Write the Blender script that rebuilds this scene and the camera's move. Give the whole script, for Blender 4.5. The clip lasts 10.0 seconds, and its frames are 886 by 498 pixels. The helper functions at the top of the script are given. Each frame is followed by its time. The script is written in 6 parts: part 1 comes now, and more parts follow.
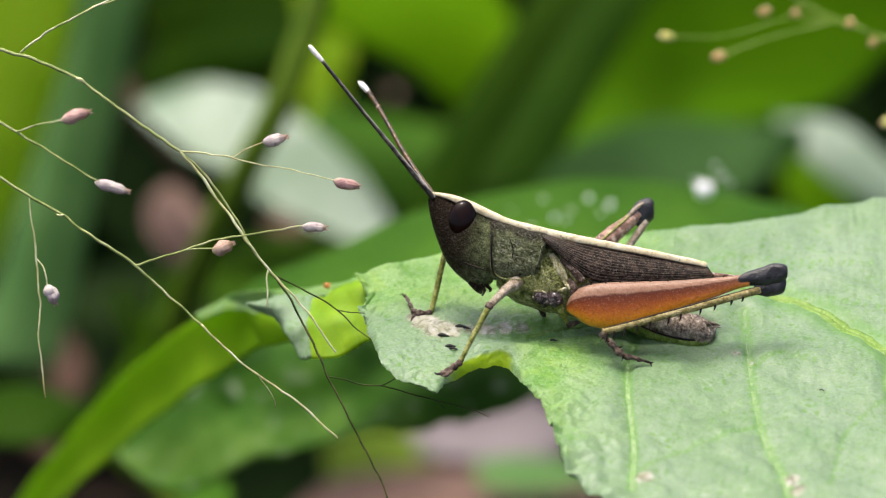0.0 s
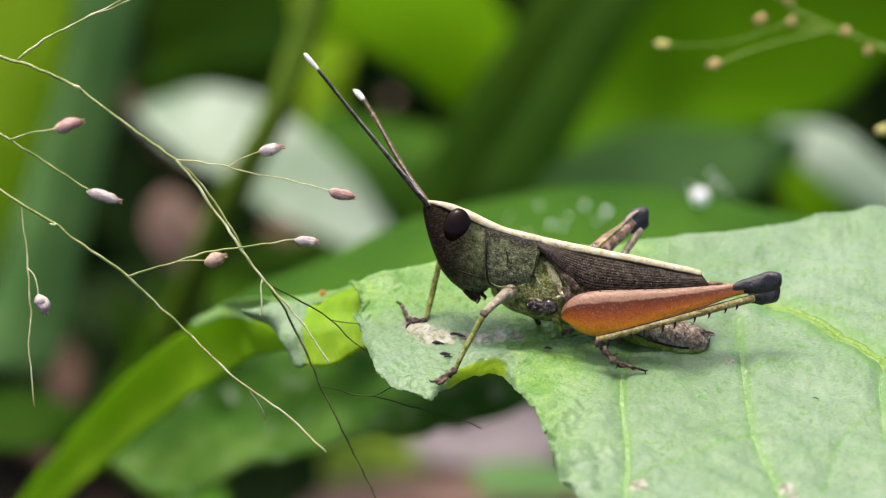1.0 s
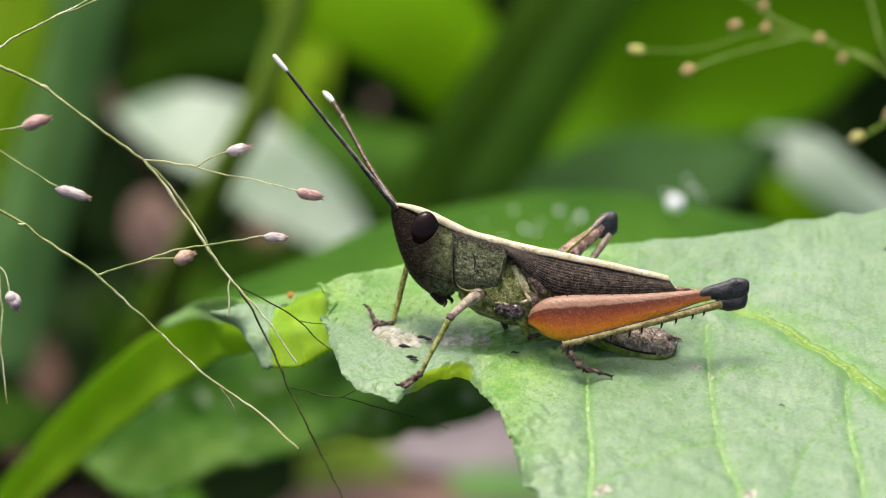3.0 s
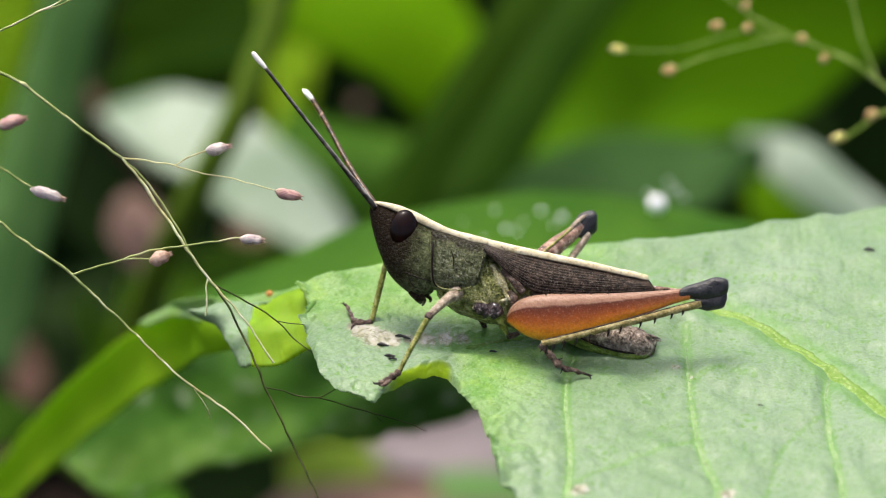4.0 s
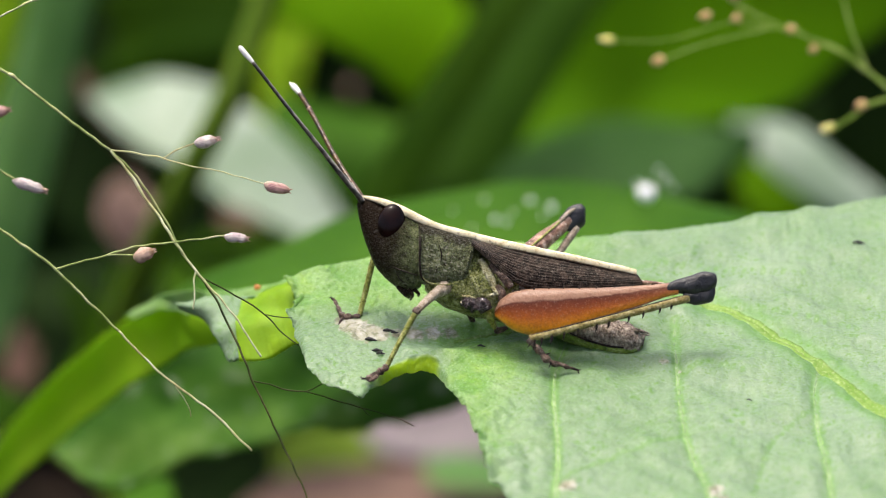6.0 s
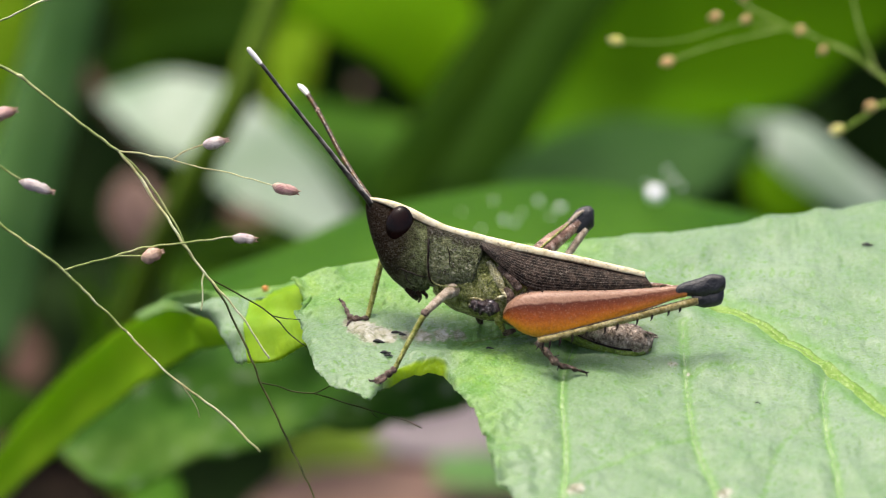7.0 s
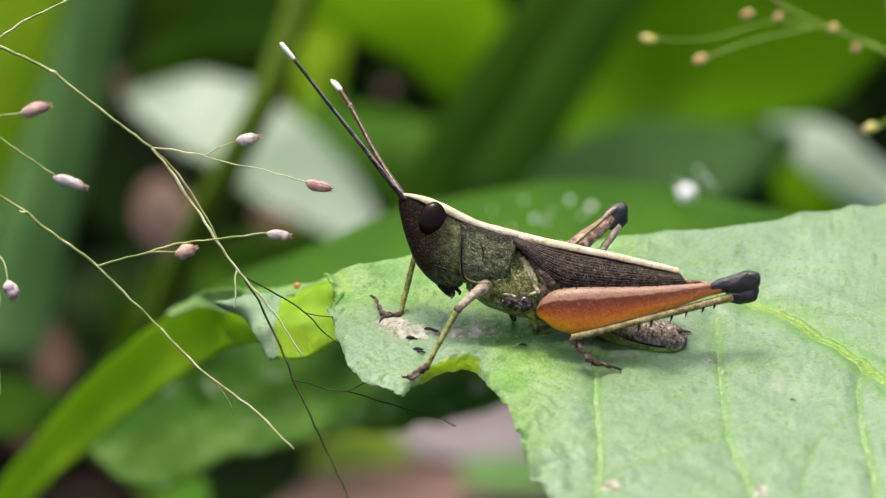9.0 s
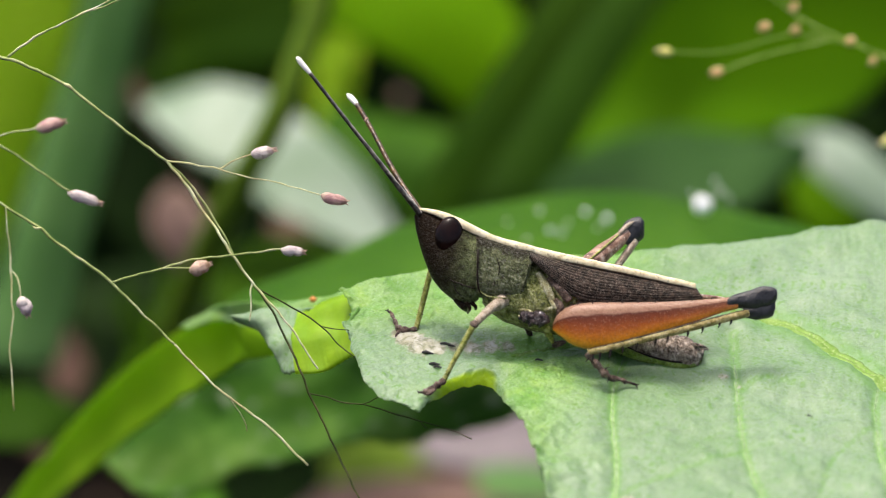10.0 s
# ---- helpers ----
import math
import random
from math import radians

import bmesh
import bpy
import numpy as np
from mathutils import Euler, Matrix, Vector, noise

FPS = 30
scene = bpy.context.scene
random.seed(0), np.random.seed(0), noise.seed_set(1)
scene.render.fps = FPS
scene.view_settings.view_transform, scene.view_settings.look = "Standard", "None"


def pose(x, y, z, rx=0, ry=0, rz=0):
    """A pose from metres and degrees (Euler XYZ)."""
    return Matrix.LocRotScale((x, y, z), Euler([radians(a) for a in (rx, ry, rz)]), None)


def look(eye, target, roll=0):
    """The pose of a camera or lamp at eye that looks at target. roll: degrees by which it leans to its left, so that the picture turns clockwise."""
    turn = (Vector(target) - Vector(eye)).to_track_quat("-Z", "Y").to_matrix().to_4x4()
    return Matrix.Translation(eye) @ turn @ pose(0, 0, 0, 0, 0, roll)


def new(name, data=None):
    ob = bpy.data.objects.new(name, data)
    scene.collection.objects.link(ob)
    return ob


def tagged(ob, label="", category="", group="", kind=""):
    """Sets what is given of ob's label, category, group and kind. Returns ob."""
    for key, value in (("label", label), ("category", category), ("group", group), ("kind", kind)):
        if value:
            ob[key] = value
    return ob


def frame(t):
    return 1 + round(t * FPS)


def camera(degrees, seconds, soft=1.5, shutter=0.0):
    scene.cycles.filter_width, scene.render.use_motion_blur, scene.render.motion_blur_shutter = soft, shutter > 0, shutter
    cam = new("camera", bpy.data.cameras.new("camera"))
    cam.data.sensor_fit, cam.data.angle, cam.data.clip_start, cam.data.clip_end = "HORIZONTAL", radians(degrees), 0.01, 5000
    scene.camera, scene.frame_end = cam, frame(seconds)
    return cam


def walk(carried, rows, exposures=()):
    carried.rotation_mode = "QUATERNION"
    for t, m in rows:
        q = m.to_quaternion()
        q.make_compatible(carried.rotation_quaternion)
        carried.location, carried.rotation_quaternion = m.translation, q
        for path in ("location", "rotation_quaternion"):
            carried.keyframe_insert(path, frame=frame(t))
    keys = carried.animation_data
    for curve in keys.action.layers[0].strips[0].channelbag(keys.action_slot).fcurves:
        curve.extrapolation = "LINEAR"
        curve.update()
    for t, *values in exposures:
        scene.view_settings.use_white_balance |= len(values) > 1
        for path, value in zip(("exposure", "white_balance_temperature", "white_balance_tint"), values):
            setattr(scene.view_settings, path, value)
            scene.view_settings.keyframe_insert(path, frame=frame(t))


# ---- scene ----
# A small grasshopper rests on a chewed leaf among grass panicles; a hand-held close-up lens looks on.
cam = camera(16, 10.0, soft=1.15)
cam.data.dof.use_dof = True
cam.data.dof.focus_distance = 0.2636
cam.data.dof.aperture_fstop = 24.0
cam.data.dof.aperture_blades = 0
PATH = [
    (0, pose(-0.00000, -0.25260, 0.08207, 72.000, 0.000, -0.000)),
    (0.1, pose(0.00003, -0.25265, 0.08209, 71.961, -0.007, 0.005)),
    (0.2, pose(0.00006, -0.25271, 0.08210, 72.026, -0.021, -0.010)),
    (0.3, pose(0.00008, -0.25276, 0.08211, 72.123, -0.015, 0.034)),
    (0.4, pose(0.00011, -0.25282, 0.08212, 72.209, -0.003, 0.099)),
    (0.5, pose(0.00014, -0.25287, 0.08213, 72.222, 0.003, 0.143)),
    (0.6, pose(0.00021, -0.25289, 0.08222, 72.128, -0.021, 0.079)),
    (0.7, pose(0.00028, -0.25291, 0.08230, 72.075, -0.071, -0.064)),
    (0.8, pose(0.00035, -0.25294, 0.08238, 72.095, -0.085, -0.099)),
    (0.9, pose(0.00042, -0.25296, 0.08246, 72.084, -0.067, -0.035)),
    (1, pose(0.00049, -0.25298, 0.08254, 72.072, -0.050, 0.029)),
    (1.1, pose(0.00062, -0.25292, 0.08238, 72.216, -0.070, 0.074)),
    (1.2, pose(0.00075, -0.25287, 0.08221, 72.215, -0.094, 0.110)),
    (1.3, pose(0.00088, -0.25281, 0.08205, 72.193, -0.140, 0.076)),
    (1.4, pose(0.00100, -0.25275, 0.08189, 72.172, -0.195, 0.013)),
    (1.5, pose(0.00113, -0.25269, 0.08173, 72.129, -0.222, 0.039)),
    (1.6, pose(0.00127, -0.25266, 0.08195, 72.093, -0.223, 0.091)),
    (1.7, pose(0.00140, -0.25263, 0.08217, 72.130, -0.238, 0.103)),
    (1.8, pose(0.00153, -0.25260, 0.08240, 72.063, -0.256, 0.105)),
    (1.9, pose(0.00167, -0.25257, 0.08262, 71.996, -0.273, 0.108)),
    (2, pose(0.00180, -0.25254, 0.08284, 71.940, -0.298, 0.091)),
    (2.1, pose(0.00187, -0.25256, 0.08278, 71.872, -0.353, 0.055)),
    (2.2, pose(0.00194, -0.25257, 0.08271, 71.928, -0.393, 0.068)),
    (2.3, pose(0.00201, -0.25259, 0.08265, 72.140, -0.420, 0.119)),
    (2.4, pose(0.00208, -0.25260, 0.08259, 72.249, -0.447, 0.170)),
    (2.5, pose(0.00214, -0.25262, 0.08252, 72.253, -0.487, 0.183)),
    (2.6, pose(0.00222, -0.25257, 0.08246, 72.162, -0.520, 0.147)),
    (2.7, pose(0.00229, -0.25253, 0.08239, 72.153, -0.547, 0.130)),
    (3.8, pose(0.00312, -0.25202, 0.08168, 72.219, -0.872, -0.139)),
    (3.9, pose(0.00320, -0.25197, 0.08161, 72.169, -0.883, -0.106)),
    (4, pose(0.00327, -0.25192, 0.08155, 72.244, -0.901, -0.094)),
    (4.1, pose(0.00350, -0.25183, 0.08130, 72.192, -0.912, -0.072)),
    (4.2, pose(0.00373, -0.25173, 0.08105, 72.182, -0.942, -0.110)),
    (4.3, pose(0.00396, -0.25163, 0.08080, 72.296, -0.953, -0.091)),
    (4.4, pose(0.00419, -0.25154, 0.08055, 72.286, -0.971, -0.089)),
    (4.5, pose(0.00442, -0.25144, 0.08030, 72.338, -0.982, -0.069)),
    (4.6, pose(0.00440, -0.25143, 0.08073, 72.480, -0.895, 0.019)),
    (4.7, pose(0.00438, -0.25141, 0.08116, 72.404, -0.842, 0.002)),
    (4.8, pose(0.00436, -0.25140, 0.08159, 72.068, -0.831, -0.141)),
    (4.9, pose(0.00435, -0.25138, 0.08203, 72.003, -0.772, -0.140)),
    (5, pose(0.00433, -0.25137, 0.08246, 71.989, -0.739, -0.218)),
    (5.1, pose(0.00427, -0.25132, 0.08248, 71.930, -0.777, -0.294)),
    (5.2, pose(0.00421, -0.25128, 0.08250, 72.016, -0.757, -0.195)),
    (6.3, pose(0.00358, -0.25079, 0.08277, 71.800, -0.902, -0.214)),
    (6.4, pose(0.00352, -0.25075, 0.08279, 71.803, -0.901, -0.173)),
    (6.5, pose(0.00347, -0.25070, 0.08282, 71.827, -0.910, -0.162)),
    (6.6, pose(0.00353, -0.25063, 0.08287, 71.718, -0.916, -0.164)),
    (6.7, pose(0.00360, -0.25057, 0.08292, 71.785, -0.885, -0.061)),
    (6.8, pose(0.00367, -0.25050, 0.08298, 71.780, -0.865, 0.014)),
    (6.9, pose(0.00374, -0.25044, 0.08303, 71.754, -0.874, 0.001)),
    (7, pose(0.00381, -0.25037, 0.08308, 71.759, -0.892, -0.042)),
    (7.1, pose(0.00369, -0.25032, 0.08312, 71.689, -0.915, -0.048)),
    (7.2, pose(0.00356, -0.25028, 0.08316, 71.744, -0.912, 0.022)),
    (7.3, pose(0.00344, -0.25023, 0.08320, 71.736, -0.919, 0.064)),
    (7.4, pose(0.00332, -0.25019, 0.08323, 71.780, -0.942, 0.056)),
    (7.5, pose(0.00320, -0.25014, 0.08327, 71.855, -0.961, 0.058)),
    (7.6, pose(0.00332, -0.25016, 0.08303, 71.821, -0.927, 0.127)),
    (7.7, pose(0.00344, -0.25018, 0.08279, 71.788, -0.941, 0.049)),
    (7.8, pose(0.00356, -0.25020, 0.08256, 71.775, -0.929, 0.050)),
    (7.9, pose(0.00368, -0.25023, 0.08232, 71.825, -0.885, 0.148)),
    (8, pose(0.00380, -0.25025, 0.08208, 71.864, -0.883, 0.118)),
    (8.1, pose(0.00381, -0.25013, 0.08197, 71.809, -0.861, 0.115)),
    (8.2, pose(0.00382, -0.25002, 0.08186, 71.846, -0.821, 0.170)),
    (8.3, pose(0.00384, -0.24990, 0.08175, 71.874, -0.805, 0.146)),
    (8.4, pose(0.00385, -0.24979, 0.08164, 71.901, -0.790, 0.122)),
    (8.5, pose(0.00386, -0.24968, 0.08153, 71.908, -0.753, 0.168)),
    (8.6, pose(0.00368, -0.24966, 0.08159, 71.875, -0.749, 0.277)),
    (8.7, pose(0.00350, -0.24965, 0.08164, 71.905, -0.761, 0.336)),
    (8.8, pose(0.00332, -0.24963, 0.08170, 71.862, -0.796, 0.327)),
    (8.9, pose(0.00314, -0.24962, 0.08176, 71.860, -0.818, 0.357)),
    (9, pose(0.00296, -0.24960, 0.08181, 71.889, -0.844, 0.377)),
    (9.1, pose(0.00300, -0.24958, 0.08187, 71.887, -0.847, 0.387)),
    (9.2, pose(0.00303, -0.24957, 0.08193, 71.832, -0.857, 0.378)),
    (9.3, pose(0.00307, -0.24955, 0.08199, 71.798, -0.853, 0.408)),
    (9.4, pose(0.00310, -0.24954, 0.08206, 71.900, -0.838, 0.476)),
    (9.5, pose(0.00313, -0.24952, 0.08212, 71.876, -0.825, 0.536)),
    (9.6, pose(0.00306, -0.24941, 0.08222, 71.889, -0.823, 0.581)),
    (9.7, pose(0.00298, -0.24929, 0.08232, 72.005, -0.812, 0.655)),
    (9.8, pose(0.00291, -0.24918, 0.08242, 71.956, -0.809, 0.702)),
    (9.9, pose(0.00283, -0.24906, 0.08252, 71.968, -0.836, 0.659)),
    (10, pose(0.00276, -0.24895, 0.08263, 71.939, -0.853, 0.646)),
]
walk(cam, PATH)

# ---- sky and light ----
SUN_HEIGHT, SUN_TURN = 79, -65
world = bpy.data.worlds.new("sky")
scene.world = world
world.use_nodes = True
wn = world.node_tree
sky = wn.nodes.new("ShaderNodeTexSky")
sky.sky_type, sky.sun_disc = "NISHITA", False
sky.sun_elevation, sky.sun_rotation = radians(SUN_HEIGHT), radians(SUN_TURN)
sky.air_density, sky.dust_density, sky.ozone_density = 0.55, 6.0, 0.3
wn.links.new(sky.outputs[0], wn.nodes["Background"].inputs[0])
wn.nodes["Background"].inputs[1].default_value = 0.33
sun = new("sun", bpy.data.lights.new("sun", "SUN"))
sun.data.energy, sun.data.angle, sun.data.color = 2.4, radians(16), (1.0, 0.95, 0.85)
sun.matrix_world = look((0, 0, 0), (-math.sin(radians(SUN_TURN)), -math.cos(radians(SUN_TURN)), -math.tan(radians(SUN_HEIGHT))))
scene.view_settings.exposure = 0.1

# ---- the drawing frame: millimetres, x along the insect, y away from the lens, z up, tipped 18 degrees ----
TIP = Matrix.Rotation(radians(-18), 4, "X")
STAGE = TIP @ Matrix.Scale(0.001, 4)
BASE = {}


def thing(name, label, category, at=(0, 0, 0), group="", kind=""):
    """An empty at a place of the drawing frame, for the parts of one thing."""
    ob = new(name)
    ob.empty_display_size = 0.002
    ob.location = STAGE @ Vector(at)
    BASE[ob.name] = ob.location.copy()
    return tagged(ob, label, category, group, kind)


def finish(me, material):
    for m in material if isinstance(material, (list, tuple)) else (material,):
        me.materials.append(m)
    me.polygons.foreach_set("use_smooth", [True] * len(me.polygons))
    me.update()


def part(name, bm, material, parent=None, label="", thick=0.0):
    """Links a bmesh drawn in the drawing frame as one mesh under a thing or a part."""
    me = bpy.data.meshes.new(name)
    bmesh.ops.recalc_face_normals(bm, faces=bm.faces)
    bm.to_mesh(me)
    bm.free()
    base = BASE[parent.name] if parent else Vector()
    me.transform(Matrix.Translation(-base) @ STAGE)
    finish(me, material)
    ob = new(name, me)
    if parent:
        ob.parent = parent
    BASE[ob.name] = base
    if thick:
        mod = ob.modifiers.new("thickness", "SOLIDIFY")
        mod.thickness, mod.offset = thick * 0.001, -1
    return tagged(ob, label)


def lone(name, bm, material, label, category, group="", kind="", thick=0.0):
    return tagged(part(name, bm, material, None, label, thick), label, category, group, kind)


# ---- shaping helpers ----
def spline(points, steps):
    """A smooth line through the points (any number of columns)."""
    p = np.array(points, float)
    p = np.vstack([2 * p[0] - p[1], p, 2 * p[-1] - p[-2]])
    out = []
    for i in range(1, len(p) - 2):
        for k in range(steps):
            t = k / steps
            a, b, c, d = p[i - 1], p[i], p[i + 1], p[i + 2]
            out.append(0.5 * (2 * b + (c - a) * t + (2 * a - 5 * b + 4 * c - d) * t * t + (3 * b - a - 3 * c + d) * t ** 3))
    out.append(p[-2])
    return np.array(out)


def grid(bm, rows, closed=False, cap=False):
    """A sheet or skin over rows of points; UV runs along and across."""
    uv = bm.loops.layers.uv.verify()
    vs = [[bm.verts.new(q) for q in r] for r in rows]
    n, m = len(vs), len(vs[0])
    for i in range(n - 1):
        for j in range(m if closed else m - 1):
            k = (j + 1) % m
            try:
                f = bm.faces.new((vs[i][j], vs[i][k], vs[i + 1][k], vs[i + 1][j]))
            except ValueError:
                continue
            w = m if closed else m - 1
            for loop, (a, b) in zip(f.loops, ((i, j), (i, j + 1), (i + 1, j + 1), (i + 1, j))):
                loop[uv].uv = (a / (n - 1), b / w)
    if cap and closed:
        bm.faces.new(vs[0])
        bm.faces.new(list(reversed(vs[-1])))
    return vs


def loft(bm, sections, n=28, steps=5, square=1.0, rough=0.0, grain=1.0):
    """A body over sections (top point, bottom point, half width). UV v: 0 at the top, 0.25 towards the lens, 0.5 below."""
    s = spline([(*a, *b, w) for a, b, w in sections], steps)
    rows = []
    for q in s:
        t, b, w = Vector(q[:3]), Vector(q[3:6]), max(q[6], 0.02)
        c, h = (t + b) / 2, (t - b) / 2
        row = []
        for j in range(n):
            a = 2 * math.pi * j / n
            ca, sa = math.cos(a), math.sin(a)
            ca, sa = math.copysign(abs(ca) ** square, ca), math.copysign(abs(sa) ** square, sa)
            p = c + h * ca + Vector((0, -w, 0)) * sa
            if rough:
                p += (p - c).normalized() * rough * noise.noise(p * grain)
            row.append(p)
        rows.append(row)
    return grid(bm, rows, True, True)


def tube(bm, points, radii, n=8, steps=5, wobble=0.0, flat=1.0):
    """A round rod through the points."""
    radii = [radii] * len(points) if isinstance(radii, (int, float)) else radii
    s = spline([(*p, r) for p, r in zip(points, radii)], steps)
    pts = [Vector(q[:3]) for q in s]
    up, rows = Vector((0.13, -1, 0.21)), []
    for i, p in enumerate(pts):
        d = (pts[min(i + 1, len(pts) - 1)] - pts[max(i - 1, 0)]).normalized()
        side = d.cross(up).normalized()
        up = side.cross(d).normalized()
        r = max(s[i][3], 0.01)
        q = p + Vector((noise.noise(p * 0.9), noise.noise(p * 0.9 + Vector((9, 0, 0))), noise.noise(p * 0.9 + Vector((0, 9, 0))))) * wobble
        rows.append([q + side * math.cos(2 * math.pi * j / n) * r + up * math.sin(2 * math.pi * j / n) * r * flat for j in range(n)])
    return grid(bm, rows, True, True)


def ball(bm, c, rx, ry, rz, tilt=0.0, n=20, power=1.0):
    """An ellipsoid, leaning by tilt degrees about the depth axis."""
    r = Matrix.Rotation(radians(tilt), 3, "Y")
    rows = []
    for i in range(1, n):
        a = math.pi * i / n
        rows.append([Vector(c) + r @ Vector((rx * math.sin(a) ** power * math.cos(b), ry * math.sin(a) ** power * math.sin(b), rz * math.cos(a)))
                     for b in (2 * math.pi * j / n for j in range(n))])
    return grid(bm, rows, True, True)


def ribbon(bm, edge_a, edge_b, nu=10, nv=24, bulge=0.0, ripple=0.0, grain=0.1, fold=0.0, ragged=0.0):
    """A leaf blade between two edges, vaulted by bulge, creased along its middle by fold, rippled."""
    a, b = spline(edge_a, nu), spline(edge_b, nu)
    n = 60
    a = np.array([[np.interp(t, np.linspace(0, 1, len(a)), a[:, k]) for k in range(3)] for t in np.linspace(0, 1, n)])
    b = np.array([[np.interp(t, np.linspace(0, 1, len(b)), b[:, k]) for k in range(3)] for t in np.linspace(0, 1, n)])
    rows = []
    for i in range(n):
        va, vb = Vector(a[i]), Vector(b[i])
        along = Vector(a[min(i + 1, n - 1)] - a[max(i - 1, 0)]) + Vector(b[min(i + 1, n - 1)] - b[max(i - 1, 0)])
        nor = along.cross(vb - va)
        nor = nor.normalized() if nor.length > 1e-6 else Vector((0, -1, 0))
        if nor.z < 0:
            nor = -nor
        row = []
        for j in range(nv + 1):
            t = j / nv
            if ragged:
                e = noise.noise(Vector((i * 0.35, 7 if t < 0.5 else 19, 0.5))) + 0.6 * noise.noise(Vector((i * 1.3, 3 if t < 0.5 else 23, 0.5)))
                t = 0.5 + (t - 0.5) * (1 + ragged * e)
            p = va.lerp(vb, t)
            p = p + nor * (bulge * math.sin(math.pi * j / nv) - fold * (1 - abs(2 * j / nv - 1)) + ripple * noise.noise(p * grain))
            row.append(p)
        rows.append(row)
    return grid(bm, rows)


# ---- materials ----
class Mat:
    """A node material: the shader, and small helpers that return sockets."""

    def __init__(self, name, rough=0.5, spec=0.5, metal=0.0):
        self.m = bpy.data.materials.new(name)
        self.m.use_nodes = True
        self.t = self.m.node_tree
        self.b = self.t.nodes["Principled BSDF"]
        self.out = self.t.nodes["Material Output"]
        self.b.inputs["Roughness"].default_value = rough
        self.b.inputs["Specular IOR Level"].default_value = spec
        self.b.inputs["Metallic"].default_value = metal
        self.where = self.node("ShaderNodeTexCoord")

    def node(self, kind, **values):
        n = self.t.nodes.new(kind)
        for k, v in values.items():
            key = k.replace("_", " ")
            if isinstance(v, bpy.types.NodeSocket):
                self.t.links.new(v, n.inputs[key])
            else:
                n.inputs[key].default_value = v
        return n

    def link(self, a, b):
        self.t.links.new(a, b)

    def noise(self, per_mm, detail=4.0, rough=0.55, distort=0.0):
        n = self.node("ShaderNodeTexNoise", Scale=per_mm * 1000.0, Detail=detail, Roughness=rough, Distortion=distort)
        self.link(self.where.outputs["Object"], n.inputs["Vector"])
        return n.outputs[0]

    def cells(self, per_mm, feature="DISTANCE_TO_EDGE"):
        n = self.node("ShaderNodeTexVoronoi", Scale=per_mm * 1000.0)
        n.feature = feature
        self.link(self.where.outputs["Object"], n.inputs["Vector"])
        return n.outputs["Distance"]

    def ramp(self, fac, *stops):
        n = self.node("ShaderNodeValToRGB", Fac=fac)
        el = n.color_ramp.elements
        while len(el) < len(stops):
            el.new(0.5)
        for e, (p, c) in zip(el, stops):
            e.position, e.color = p, c if isinstance(c, tuple) else (c, c, c, 1)
        return n.outputs[0]

    def mix(self, fac, a, b, blend="MIX"):
        n = self.t.nodes.new("ShaderNodeMix")
        n.data_type, n.blend_type = "RGBA", blend
        for sock, v in ((n.inputs[0], fac), (n.inputs[6], a), (n.inputs[7], b)):
            if isinstance(v, bpy.types.NodeSocket):
                self.link(v, sock)
            else:
                sock.default_value = v
        return n.outputs[2]

    def math(self, op, a, b=0.0):
        n = self.t.nodes.new("ShaderNodeMath")
        n.operation = op
        for sock, v in zip(n.inputs, (a, b)):
            if isinstance(v, bpy.types.NodeSocket):
                self.link(v, sock)
            else:
                sock.default_value = v
        return n.outputs[0]

    def uv(self):
        n = self.t.nodes.new("ShaderNodeSeparateXYZ")
        self.link(self.where.outputs["UV"], n.inputs[0])
        return n.outputs[0], n.outputs[1]

    def colour(self, c):
        if isinstance(c, bpy.types.NodeSocket):
            self.link(c, self.b.inputs["Base Color"])
        else:
            self.b.inputs["Base Color"].default_value = c
        return self

    def bump(self, height, mm, strength=1.0, before=None):
        n = self.node("ShaderNodeBump", Strength=strength, Distance=mm * 0.001, Height=height)
        if before:
            self.link(before, n.inputs["Normal"])
        self.link(n.outputs[0], self.b.inputs["Normal"])
        return n.outputs[0]

    def translucent(self, colour, amount):
        """Lets light through, as a leaf does."""
        tr = self.t.nodes.new("ShaderNodeBsdfTranslucent")
        if isinstance(colour, bpy.types.NodeSocket):
            self.link(colour, tr.inputs[0])
        else:
            tr.inputs[0].default_value = colour
        mixer = self.node("ShaderNodeMixShader", Fac=amount)
        self.link(self.b.outputs[0], mixer.inputs[1])
        self.link(tr.outputs[0], mixer.inputs[2])
        self.link(mixer.outputs[0], self.out.inputs[0])
        return self


def leaf_material(name, dark, light, through_colour, rough=0.45, amount=0.4, spec=0.5, grain=0.25, veins=0):
    """Plain blade: two tones, fine mottling, faint parallel ribs."""
    k = Mat(name, rough, spec)
    f = k.ramp(k.noise(grain, 5), (0.3, 0.0), (0.7, 1.0))
    c = k.mix(f, dark, light)
    c = k.mix(k.math("MULTIPLY", k.ramp(k.noise(grain * 9, 3), (0.45, 0.0), (0.75, 1.0)), 0.25), c, light)
    if veins:
        u, v = k.uv()
        w = k.math("ABSOLUTE", k.math("SINE", k.math("MULTIPLY", v, veins * 3.1416)))
        c = k.mix(k.math("MULTIPLY", k.ramp(w, (0.0, 1.0), (0.25, 0.0)), 0.4), c, light)
        k.bump(w, 0.1, 0.4)
    k.colour(c)
    k.translucent(through_colour, amount)
    return k.m


